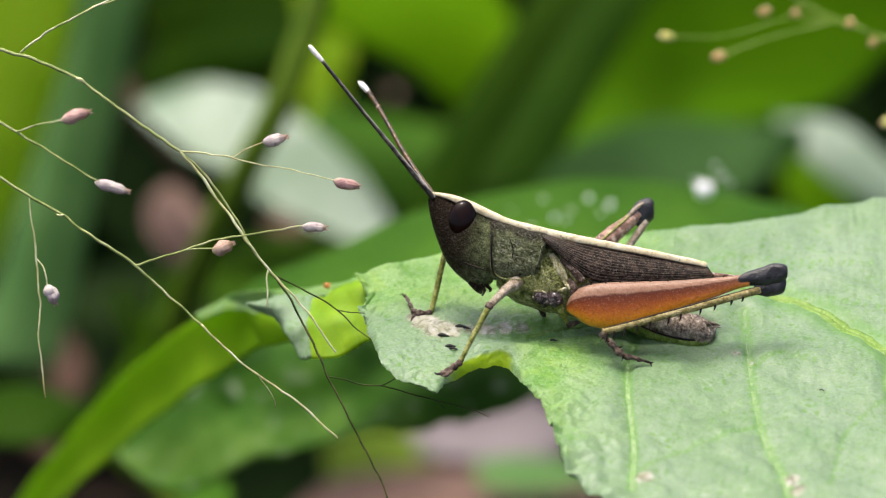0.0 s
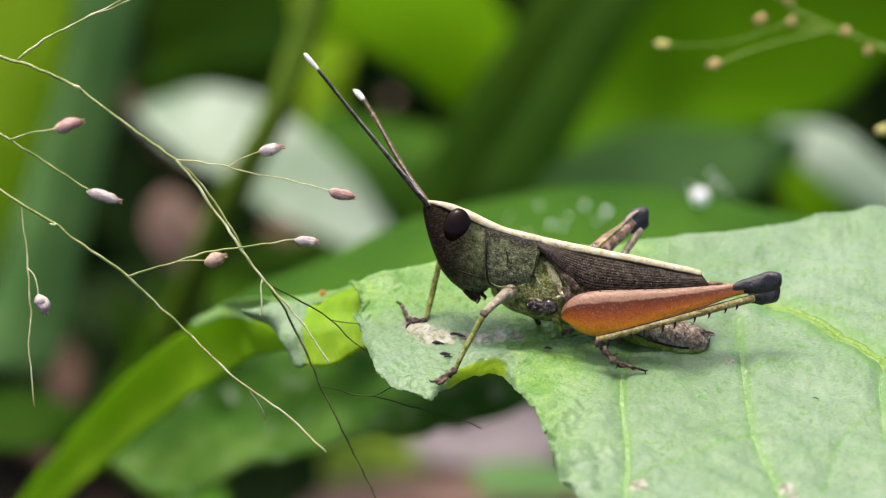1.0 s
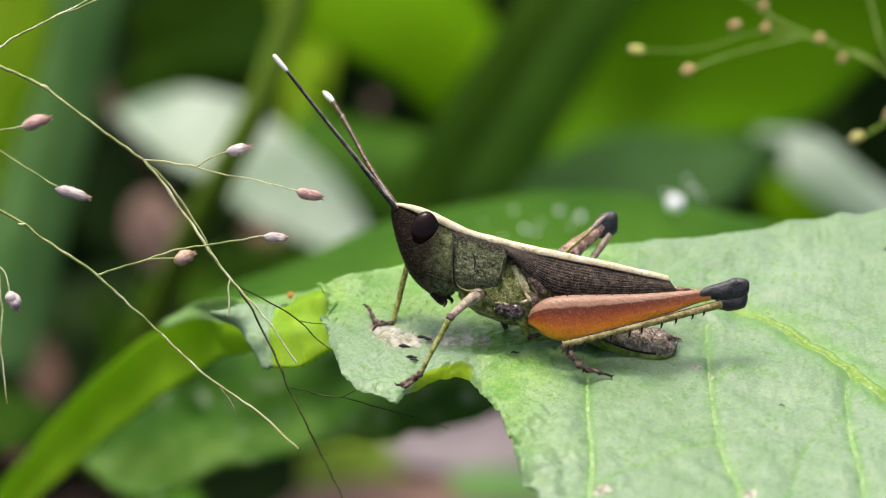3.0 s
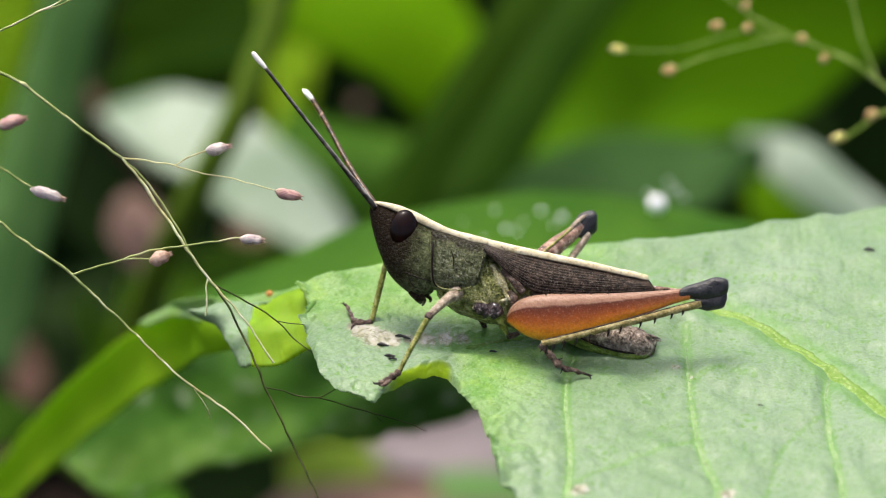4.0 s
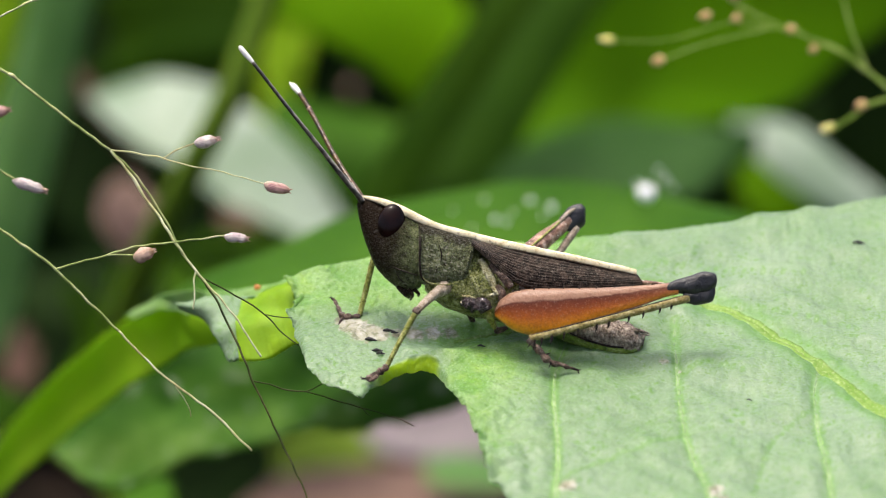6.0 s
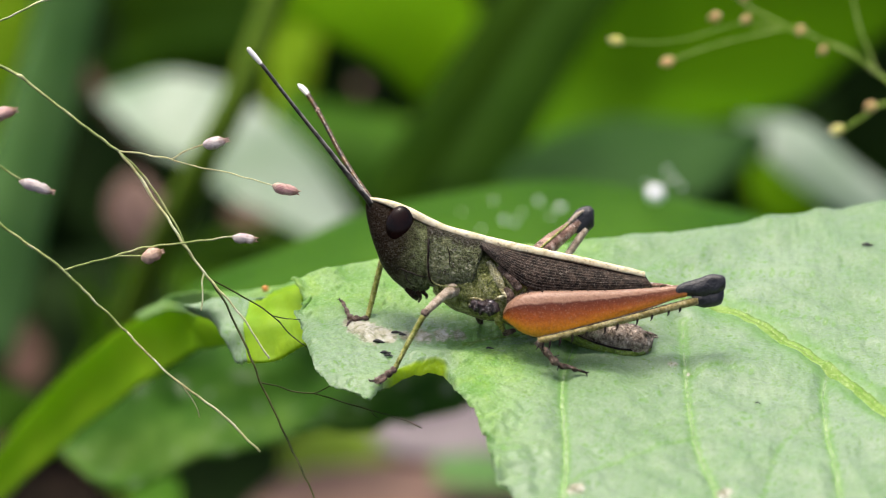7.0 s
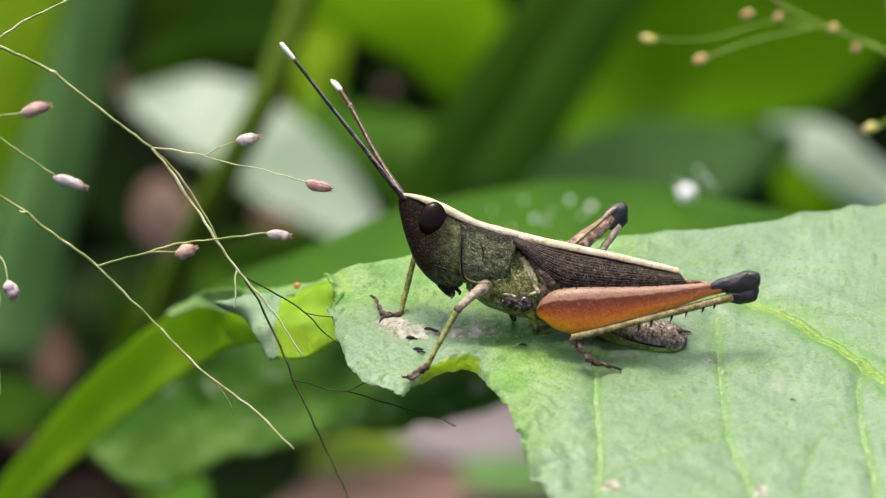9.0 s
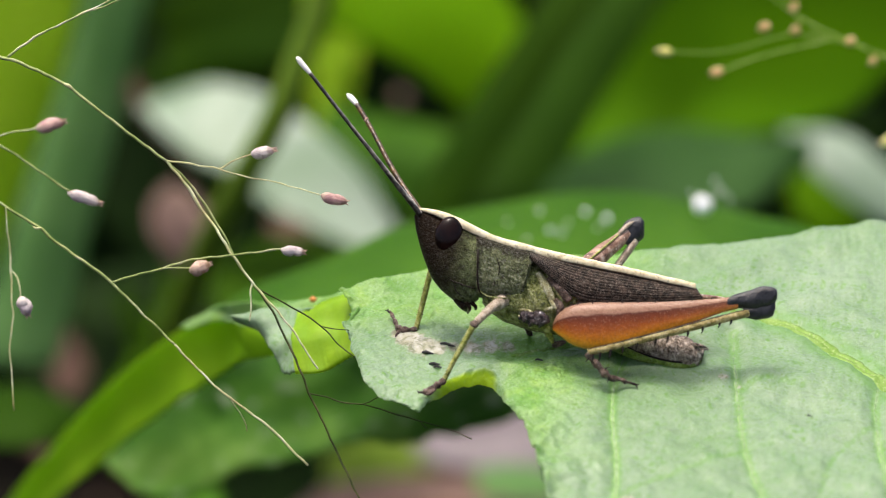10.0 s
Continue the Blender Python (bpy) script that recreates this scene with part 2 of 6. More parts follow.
def main_leaf_material():
    k = Mat("pale_leaf_skin", 0.42, 0.6)
    gloss_attr = k.node("ShaderNodeAttribute")
    gloss_attr.attribute_name = "gloss_tint"
    gloss_tint = k.ramp(k.math("ADD", gloss_attr.outputs["Fac"], k.math("MULTIPLY", k.math("SUBTRACT", k.noise(0.16, 4, 0.6), 0.5), 0.5)), (0.15, 0.0), (0.85, 1.0))
    bare = k.math("SUBTRACT", 1.0, gloss_tint)
    big = k.ramp(k.noise(0.11, 3), (0.35, 0.0), (0.65, 1.0))
    c = k.mix(big, (0.150, 0.33, 0.050, 1), (0.240, 0.41, 0.12, 1))
    # greener hollows and paler swellings
    mid = k.ramp(k.noise(0.55, 5, 0.65), (0.40, 0.0), (0.62, 1.0))
    c = k.mix(k.math("MULTIPLY", mid, k.math("ADD", 0.12, k.math("MULTIPLY", bare, 0.28))), c, (0.38, 0.54, 0.25, 1))
    c = k.mix(k.math("MULTIPLY", k.ramp(k.noise(0.3, 4, 0.6), (0.42, 0.0), (0.62, 1.0)), 0.7), c, (0.10, 0.28, 0.028, 1))
    # sky gloss painted as a paler, bluer tint
    c = k.mix(k.math("MULTIPLY", gloss_tint, 0.8), c, k.mix(big, (0.186, 0.268, 0.170, 1), (0.246, 0.315, 0.238, 1)))
    fine = k.cells(1.0)
    net = k.ramp(fine, (0.0, 1.0), (0.07, 0.0))
    c = k.mix(k.math("MULTIPLY", net, 0.13), c, (0.45, 0.62, 0.28, 1))
    wide = k.ramp(k.cells(0.16), (0.0, 1.0), (0.03, 0.0))
    c = k.mix(k.math("MULTIPLY", wide, 0.12), c, (0.42, 0.56, 0.32, 1))
    # pale grains: fine sparkle put into the colour
    sparkle = k.ramp(k.noise(5.2, 3), (0.57, 0.0), (0.66, 1.0))
    c = k.mix(k.math("MULTIPLY", sparkle, k.math("ADD", 0.14, k.math("MULTIPLY", bare, 0.26))), c, (0.58, 0.72, 0.46, 1))
    pits = k.math("MULTIPLY", k.ramp(k.noise(1.9, 4, 0.6), (0.38, 1.0), (0.43, 0.0)), k.ramp(k.noise(0.25, 3), (0.42, 0.35), (0.6, 1.0)))
    c = k.mix(k.math("MULTIPLY", pits, 0.85), c, (0.10, 0.25, 0.04, 1))
    pricks = k.math("MULTIPLY", k.ramp(k.noise(4.2, 3, 0.6), (0.37, 1.0), (0.42, 0.0)), k.ramp(k.noise(0.4, 3), (0.4, 0.25), (0.6, 1.0)))
    c = k.mix(k.math("MULTIPLY", pricks, 0.7), c, (0.08, 0.20, 0.03, 1))
    streak = k.ramp(k.noise(0.35, 4, 0.6, 1.2), (0.52, 0.0), (0.68, 1.0))
    c = k.mix(k.math("MULTIPLY", streak, k.math("MULTIPLY", bare, 0.45)), c, (0.34, 0.52, 0.08, 1))
    at = k.node("ShaderNodeAttribute")
    at.attribute_name = "vein"
    c = k.mix(k.ramp(at.outputs["Fac"], (0.0, 0.0), (0.12, 0.6), (0.34, 0.4), (0.45, 0.0)), c, (0.11, 0.28, 0.035, 1))
    c = k.mix(k.math("MULTIPLY", k.ramp(at.outputs["Fac"], (0.35, 0.0), (0.75, 1.0)), 0.8), c, k.mix(mid, (0.30, 0.46, 0.10, 1), (0.42, 0.54, 0.20, 1)))
    sc = k.node("ShaderNodeAttribute")
    sc.attribute_name = "scar"
    dry = k.ramp(k.math("ADD", sc.outputs["Fac"], k.math("MULTIPLY", k.math("SUBTRACT", k.noise(1.3, 5, 0.7), 0.5), 1.1)), (0.44, 0.0), (0.58, 1.0))
    crack = k.ramp(k.noise(0.7, 5, 0.7, 1.5), (0.42, 1.0), (0.50, 0.0))
    husk = k.ramp(k.noise(0.9, 5, 0.65), (0.34, (0.16, 0.13, 0.075, 1)), (0.46, (0.42, 0.39, 0.29, 1)), (0.65, (0.64, 0.62, 0.53, 1)))
    c = k.mix(k.math("MULTIPLY", dry, 0.9), c, k.mix(k.math("MULTIPLY", crack, 0.7), husk, (0.07, 0.05, 0.03, 1)))
    # the thin rolled edge: light through it painted yellower, translucency raised as well
    edge = k.node("ShaderNodeAttribute")
    edge.attribute_name = "thin"
    backlit_tint = edge.outputs["Fac"]
    c = k.mix(backlit_tint, c, k.mix(mid, (0.34, 0.52, 0.010, 1), (0.48, 0.68, 0.02, 1)))
    k.colour(c)
    k.link(k.ramp(k.noise(1.4, 4), (0.3, 0.27), (0.7, 0.5)), k.b.inputs["Roughness"])
    k.link(k.ramp(k.noise(3.0, 3), (0.45, 0.18), (0.65, 0.65)), k.b.inputs["Specular IOR Level"])
    low = k.math("MULTIPLY", k.noise(0.55, 5, 0.6), k.math("ADD", 0.1, k.math("MULTIPLY", bare, 0.9)))
    b1 = k.bump(low, 1.0, 0.65)
    b2 = k.bump(fine, 0.15, 0.6, b1)
    k.bump(k.math("MULTIPLY", k.noise(4.0, 3), k.math("ADD", 0.3, k.math("MULTIPLY", bare, 0.7))), 0.15, 1.0, b2)
    k.translucent(k.mix(backlit_tint, (0.28, 0.50, 0.02, 1), (0.55, 0.75, 0.012, 1)), k.math("ADD", 0.3, k.math("MULTIPLY", backlit_tint, 0.25)))
    return k.m


LEAF = main_leaf_material()


def plain_material(name, colour, other, rough, per_mm=2.0, spec=0.5, relief=0.03):
    k = Mat(name, rough, spec)
    k.colour(k.mix(k.ramp(k.noise(per_mm, 5), (0.35, 0.0), (0.68, 1.0)), colour, other))
    k.bump(k.noise(per_mm * 3, 4), relief, 0.6)
    return k.m


def flap_material():
    k = Mat("backlit_leaf_flap", 0.5, 0.35)
    # yellow-green base carries light passing through, besides the real translucency
    c = k.mix(k.ramp(k.noise(0.5, 5), (0.35, 0.0), (0.7, 1.0)), (0.22, 0.40, 0.006, 1), (0.36, 0.55, 0.014, 1))
    net = k.ramp(k.cells(1.0), (0.0, 1.0), (0.1, 0.0))
    c = k.mix(k.math("MULTIPLY", net, 0.3), c, (0.16, 0.32, 0.01, 1))
    k.colour(c)
    k.bump(k.noise(1.5, 4), 0.2, 0.5)
    k.translucent((0.48, 0.72, 0.008, 1), 0.52)
    return k.m


FLAP = flap_material()


def vein_material():
    k = Mat("vein", 0.6, 0.2)
    c = k.mix(k.ramp(k.noise(1.2, 5), (0.35, 0.0), (0.7, 1.0)), (0.11, 0.22, 0.025, 1), (0.20, 0.31, 0.07, 1))
    c = k.mix(k.math("MULTIPLY", k.ramp(k.noise(3.5, 4), (0.55, 0.0), (0.65, 1.0)), 0.5), c, (0.42, 0.48, 0.24, 1))
    k.colour(c)
    k.bump(k.noise(4, 3), 0.05, 0.6)
    k.translucent((0.3, 0.5, 0.05, 1), 0.1)
    return k.m


VEIN = vein_material()
SIDE_VEIN = plain_material("side_vein", (0.15, 0.27, 0.07, 1), (0.26, 0.36, 0.16, 1), 0.55, 1.6, 0.3, 0.05)


def shell_material(name, dark, mid, light, rough=0.5, pits=3.0, depth=0.08, speck=None, spec=0.32, band=None):
    """Insect cuticle: pitted, mottled, with pale flecks."""
    k = Mat(name, rough, spec)
    f = k.noise(1.7, 7, 0.72)
    c = k.ramp(f, (0.38, dark), (0.5, mid), (0.63, light))
    pit = k.ramp(k.noise(pits * 1.6, 3, 0.6), (0.38, 0.0), (0.6, 1.0))
    c = k.mix(k.math("SUBTRACT", 0.45, k.math("MULTIPLY", pit, 0.45)), c, dark)
    if speck:
        fl = k.math("MULTIPLY", k.ramp(k.noise(5.5, 3), (0.57, 0.0), (0.68, 1.0)), k.ramp(k.noise(0.7, 3), (0.42, 0.1), (0.62, 1.0)))
        c = k.mix(k.math("MULTIPLY", fl, 0.55), c, speck)
    if band:
        u, v = k.uv()
        f = k.ramp(u, *band[1:]) if band[0] == "along" else k.ramp(k.math("ADD", v, k.math("MULTIPLY", k.math("SUBTRACT", k.noise(1.2, 3), 0.5), 0.12)), *band[1:])
        c = k.mix(f, c, (0.012, 0.007, 0.004, 1))
    k.colour(c)
    # smooth shining grains between duller pits
    k.link(k.ramp(k.noise(5.0, 3), (0.52, spec * 0.35), (0.66, min(1.0, spec * 3.0))), k.b.inputs["Specular IOR Level"])
    b = k.bump(pit, depth * 1.5, 1.0)
    k.bump(k.noise(9, 3), 0.04, 1.0, b)
    return k.m


HEAD = shell_material("head_shell", (0.022, 0.024, 0.009, 1), (0.085, 0.105, 0.042, 1), (0.17, 0.19, 0.09, 1), 0.34, 4.0, 0.035, (0.30, 0.30, 0.22, 1), 0.09, ("along", (0.42, 0.98), (0.58, 0.88), (0.74, 0.25), (0.84, 0.0)))
BACK = shell_material("pronotum_shell", (0.030, 0.028, 0.012, 1), (0.110, 0.130, 0.058, 1), (0.21, 0.22, 0.115, 1), 0.34, 3.2, 0.08, (0.36, 0.33, 0.25, 1), 0.28, ("across", (0.13, 0.85), (0.20, 0.0), (0.80, 0.0), (0.87, 0.85)))
SIDE = shell_material("thorax_shell", (0.06, 0.07, 0.014, 1), (0.29, 0.31, 0.085, 1), (0.58, 0.57, 0.30, 1), 0.34, 3.0, 0.11, (0.6, 0.58, 0.4, 1), 0.3)
PLATE = shell_material("plate_pale", (0.22, 0.19, 0.07, 1), (0.50, 0.46, 0.24, 1), (0.72, 0.68, 0.48, 1), 0.35, 3.0, 0.08, (0.7, 0.68, 0.55, 1), 0.4)
COXA = shell_material("coxa_shell", (0.012, 0.008, 0.009, 1), (0.03, 0.02, 0.02, 1), (0.07, 0.05, 0.055, 1), 0.2, 2.0, 0.08, (0.3, 0.25, 0.26, 1), 0.6)
PALE = shell_material("leg_pale", (0.20, 0.15, 0.10, 1), (0.38, 0.31, 0.23, 1), (0.56, 0.48, 0.38, 1), 0.45, 4.0, 0.03)
OLIVE = shell_material("leg_olive", (0.11, 0.12, 0.02, 1), (0.27, 0.29, 0.06, 1), (0.44, 0.44, 0.16, 1), 0.4, 3.5, 0.03)
FOOT = shell_material("foot_brown", (0.03, 0.02, 0.015, 1), (0.115, 0.075, 0.055, 1), (0.26, 0.19, 0.15, 1), 0.45, 3.5, 0.05)
BELLY = shell_material("belly", (0.05, 0.032, 0.022, 1), (0.36, 0.28, 0.22, 1), (0.72, 0.60, 0.50, 1), 0.5, 2.2, 0.10, (0.4, 0.36, 0.28, 1))
KEEL = shell_material("belly_keel", (0.08, 0.13, 0.015, 1), (0.19, 0.27, 0.04, 1), (0.30, 0.38, 0.10, 1), 0.45, 3.0, 0.05)
TIBIA = shell_material("tibia", (0.13, 0.10, 0.03, 1), (0.29, 0.235, 0.09, 1), (0.48, 0.40, 0.21, 1), 0.4, 4.0, 0.02)


KNEE = plain_material("knee_black", (0.005, 0.005, 0.006, 1), (0.022, 0.022, 0.024, 1), 0.34, 1.6, 0.4, 0.16)
EYE_GLOSS = plain_material("glossy_cuticle", (0.010, 0.006, 0.008, 1), (0.035, 0.022, 0.03, 1), 0.12, 1.2, 0.8, 0.05)
EYE = plain_material("eye", (0.004, 0.002, 0.0015, 1), (0.010, 0.004, 0.003, 1), 0.16, 0.8, 0.12, 0.004)


def cream_material():
    """Cream stripe, brown-flecked, with darker lower edges."""
    k = Mat("cream_stripe", 0.5, 0.35)
    c = k.ramp(k.noise(1.1, 6, 0.7), (0.33, (0.50, 0.39, 0.20, 1)), (0.48, (0.72, 0.62, 0.38, 1)), (0.68, (0.84, 0.78, 0.56, 1)))
    c = k.mix(k.math("MULTIPLY", k.ramp(k.noise(3.4, 5, 0.7), (0.36, 1.0), (0.42, 0.0)), 0.6), c, (0.20, 0.13, 0.07, 1))
    u, v = k.uv()
    low = k.ramp(k.math("ADD", v, k.math("MULTIPLY", k.math("SUBTRACT", k.noise(2.0, 4), 0.5), 0.12)), (0.30, 0.0), (0.36, 1.0))
    c = k.mix(k.math("MULTIPLY", low, 0.8), c, (0.10, 0.065, 0.04, 1))
    k.colour(c)
    k.bump(k.noise(5, 4), 0.05, 0.7)
    return k.m


CREAM = cream_material()
SPINE = plain_material("spine_dark", (0.008, 0.005, 0.004, 1), (0.022, 0.014, 0.010, 1), 0.35, 2.0, 0.15)
WHITE_TIP = plain_material("antenna_white", (0.72, 0.68, 0.60, 1), (0.85, 0.84, 0.80, 1), 0.55, 4.0)


def antenna_material(name, dark, ring, streak):
    """Ringed feeler with a highlight painted along one side."""
    k = Mat(name, 0.32, 0.45)
    u, v = k.uv()
    s = k.math("FRACT", k.math("MULTIPLY", k.math("ADD", u, k.math("MULTIPLY", k.noise(0.6, 2), 0.02)), 23.0))
    c = k.mix(k.ramp(k.noise(1.5, 4, 0.65), (0.46, 0.0), (0.66, 1.0)), dark, ring)
    c = k.mix(k.ramp(s, (0.0, 0.75), (0.10, 0.0)), c, ring)
    # pale strip on one side: edge glints put into the colour
    side = k.math("MULTIPLY", k.ramp(k.math("ADD", v, k.math("MULTIPLY", k.math("SUBTRACT", k.noise(1.1, 4), 0.5), 0.5)), (0.0, 1.0), (0.13, 1.0), (0.24, 0.0)), k.ramp(u, (0.1, 0.9), (0.95, 0.3)))
    k.colour(k.mix(side, c, streak))
    k.bump(k.ramp(s, (0.0, 0.0), (0.2, 1.0)), 0.04, 0.8)
    return k.m


ANT_NEAR = antenna_material("antenna_grey", (0.006, 0.005, 0.004, 1), (0.11, 0.10, 0.08, 1), (0.36, 0.33, 0.28, 1))
ANT_FAR = antenna_material("antenna_brown", (0.012, 0.006, 0.003, 1), (0.13, 0.065, 0.016, 1), (0.12, 0.075, 0.035, 1))


def wing_material():
    k = Mat("forewing", 0.42, 0.08)
    u, v = k.uv()
    c = k.ramp(k.noise(1.8, 7, 0.72), (0.4, (0.004, 0.003, 0.002, 1)), (0.5, (0.014, 0.009, 0.006, 1)), (0.62, (0.045, 0.031, 0.022, 1)))
    line = k.math("ABSOLUTE", k.math("SINE", k.math("MULTIPLY", k.math("ADD", v, k.math("MULTIPLY", k.noise(0.5, 2), 0.02)), 40.0)))
    c = k.mix(k.math("MULTIPLY", k.ramp(line, (0.0, 1.0), (0.22, 0.0)), k.ramp(u, (0.0, 0.75), (0.75, 0.25))), c, (0.30, 0.25, 0.20, 1))
    fl = k.ramp(k.noise(6, 3), (0.57, 0.0), (0.65, 1.0))
    c = k.mix(k.math("MULTIPLY", fl, 0.25), c, (0.30, 0.26, 0.21, 1))
    k.colour(c)
    b = k.bump(line, 0.03, 0.5)
    b = k.bump(k.noise(5, 3), 0.05, 0.8, b)
    k.bump(k.cells(4.0), 0.04, 0.6, b)
    return k.m


WING = wing_material()


def femur_material():
    k = Mat("hind_femur", 0.30, 0.30)
    u, v = k.uv()
    n = k.math("MULTIPLY", k.math("SUBTRACT", k.noise(0.9, 5), 0.5), 0.03)
    # the thigh's own orange, brightened below with leaf bounce put into the colour
    side = k.ramp(k.math("ADD", v, n), (0.0, (0.21, 0.125, 0.080, 1)), (0.186, (0.30, 0.165, 0.105, 1)), (0.203, (0.085, 0.020, 0.007, 1)),
                  (0.236, (0.16, 0.032, 0.006, 1)), (0.262, (0.30, 0.070, 0.007, 1)), (0.30, (0.50, 0.155, 0.010, 1)), (0.35, (0.66, 0.26, 0.014, 1)), (0.47, (0.60, 0.26, 0.02, 1)), (0.52, (0.15, 0.05, 0.012, 1)))
    end = k.ramp(u, (0.6, 0.0), (0.95, 1.0))
    c = k.mix(k.math("MULTIPLY", end, 0.35), side, (0.25, 0.125, 0.07, 1))
    c = k.mix(k.math("MULTIPLY", k.ramp(k.noise(4, 4), (0.35, 1.0), (0.55, 0.0)), 0.3), c, (0.12, 0.03, 0.01, 1))
    fl = k.ramp(k.noise(6, 3), (0.56, 0.0), (0.66, 1.0))
    c = k.mix(k.math("MULTIPLY", fl, 0.16), c, (0.55, 0.36, 0.24, 1))
    k.colour(c)
    chev = k.math("SINE", k.math("ADD", k.math("MULTIPLY", u, 150.0), k.math("MULTIPLY", k.math("ABSOLUTE", k.math("SUBTRACT", v, 0.27)), 90.0)))
    b = k.bump(chev, 0.014, 0.3)
    k.bump(k.noise(5, 4, 0.65), 0.07, 0.7, b)
    return k.m


FEMUR = femur_material()


def spotted_material():
    """Brown limb with pale warts and a pale ridge."""
    k = Mat("far_femur", 0.38, 0.35)
    c = k.ramp(k.noise(1.4, 5, 0.65), (0.36, (0.075, 0.035, 0.022, 1)), (0.52, (0.26, 0.15, 0.10, 1)), (0.66, (0.52, 0.41, 0.32, 1)))
    c = k.mix(k.ramp(k.cells(1.7, "F1"), (0.10, 0.85), (0.17, 0.0)), c, (0.70, 0.62, 0.52, 1))
    k.colour(c)
    k.bump(k.noise(4, 3), 0.05, 0.7)
    return k.m


FAR_FEMUR = spotted_material()


def stem_material(name, a, b, c):
    k = Mat(name, 0.55, 0.15)
    k.colour(k.ramp(k.noise(0.55, 6, 0.65), (0.34, a), (0.5, b), (0.66, c)))
    k.bump(k.noise(6, 3), 0.03, 0.5)
    k.translucent(b, 0.15)
    return k.m


STRAW = stem_material("straw", (0.36, 0.28, 0.12, 1), (0.55, 0.57, 0.27, 1), (0.80, 0.79, 0.56, 1))
STALK = stem_material("stalk_green", (0.16, 0.23, 0.05, 1), (0.36, 0.42, 0.15, 1), (0.62, 0.60, 0.38, 1))
FAR_STALK = stem_material("stalk_fresh", (0.14, 0.26, 0.02, 1), (0.26, 0.40, 0.06, 1), (0.42, 0.52, 0.15, 1))
# darkened stalk: shade over the lower branches put into the colour
SHADED = stem_material("stalk_shaded", (0.020, 0.030, 0.007, 1), (0.045, 0.062, 0.014, 1), (0.12, 0.12, 0.04, 1))


def husk_material(name, base, body, flush, tip):
    """Ribbed husk: pale foot, tinted body, dark dry tip."""
    k = Mat(name, 0.5, 0.18)
    u, v = k.uv()
    n = k.math("MULTIPLY", k.math("SUBTRACT", k.noise(1.6, 4), 0.5), 0.5)
    c = k.ramp(k.math("ADD", u, n), (0.05, base), (0.35, body), (0.66, body), (0.82, tip))
    c = k.mix(k.math("MULTIPLY", k.ramp(k.noise(1.1, 4), (0.45, 0.0), (0.62, 1.0)), 0.7), c, flush)
    rib = k.math("SINE", k.math("MULTIPLY", v, 62.0))
    c = k.mix(k.math("MULTIPLY", k.ramp(rib, (0.5, 0.0), (0.9, 1.0)), 0.4), c, base)
    c = k.mix(k.math("MULTIPLY", k.ramp(k.noise(2.6, 5, 0.7), (0.54, 0.0), (0.64, 1.0)), 0.55), c, tip)
    k.colour(c)
    k.bump(rib, 0.02, 0.5)
    k.translucent(body, 0.25)
    return k.m


HUSK_PINK = husk_material("husk_pink", (0.70, 0.60, 0.42, 1), (0.62, 0.42, 0.36, 1), (0.46, 0.21, 0.23, 1), (0.22, 0.12, 0.07, 1))
HUSK_PALE = husk_material("husk_pale", (0.70, 0.66, 0.56, 1), (0.68, 0.60, 0.55, 1), (0.46, 0.33, 0.38, 1), (0.22, 0.13, 0.08, 1))
HUSK_TAN = husk_material("husk_tan", (0.62, 0.50, 0.30, 1), (0.60, 0.42, 0.32, 1), (0.42, 0.22, 0.20, 1), (0.22, 0.12, 0.06, 1))
HUSK_FAR = husk_material("husk_far", (0.68, 0.60, 0.22, 1), (0.70, 0.50, 0.22, 1), (0.60, 0.36, 0.18, 1), (0.4, 0.25, 0.08, 1))
HUSK_LIME = husk_material("husk_lime", (0.60, 0.60, 0.10, 1), (0.74, 0.70, 0.18, 1), (0.80, 0.78, 0.40, 1), (0.5, 0.45, 0.15, 1))
FLECK = plain_material("orange_fleck", (0.50, 0.17, 0.03, 1), (0.62, 0.28, 0.06, 1), 0.5, 2.0)
FRASS = plain_material("frass", (0.01, 0.01, 0.008, 1), (0.03, 0.028, 0.02, 1), 0.6, 4.0)
GLINT = plain_material("painted_glint", (0.85, 0.87, 0.85, 1), (0.9, 0.9, 0.9, 1), 0.35, 1.0)

# ---- ground ----
def soil_material():
    k = Mat("shaded_soil", 0.95, 0.05)
    # soil tones lowered to near black to hold the plants' shade
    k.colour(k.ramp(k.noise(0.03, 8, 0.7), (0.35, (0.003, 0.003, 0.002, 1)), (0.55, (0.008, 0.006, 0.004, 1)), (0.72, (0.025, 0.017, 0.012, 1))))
    k.bump(k.noise(0.06, 6), 6.0, 0.8)
    return k.m


def ground():
    bm = bmesh.new()
    rows = []
    reach = [-60, -8, -2, -1] + [-0.8 + 0.05 * i for i in range(41)] + [1.6, 3, 10, 60]
    for y in reach:
        rows.append([Vector((x, y + 0.3, -0.20 + 0.02 * noise.noise(Vector((x * 3, y * 3, 0))) + 0.008 * noise.noise(Vector((x * 14, y * 14, 4))))) for x in reach])
    grid(bm, rows)
    me = bpy.data.meshes.new("ground")
    bm.to_mesh(me)
    bm.free()
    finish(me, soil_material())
    tagged(new("ground", me), "soil with the shade under the plants put into its near-black colour", "ground", kind="structure")


ground()

# ---- the chewed leaf that carries the insect ----
FLAT = Matrix.Translation((0, -5, -9.95)) @ Matrix.Rotation(radians(30), 4, "X")
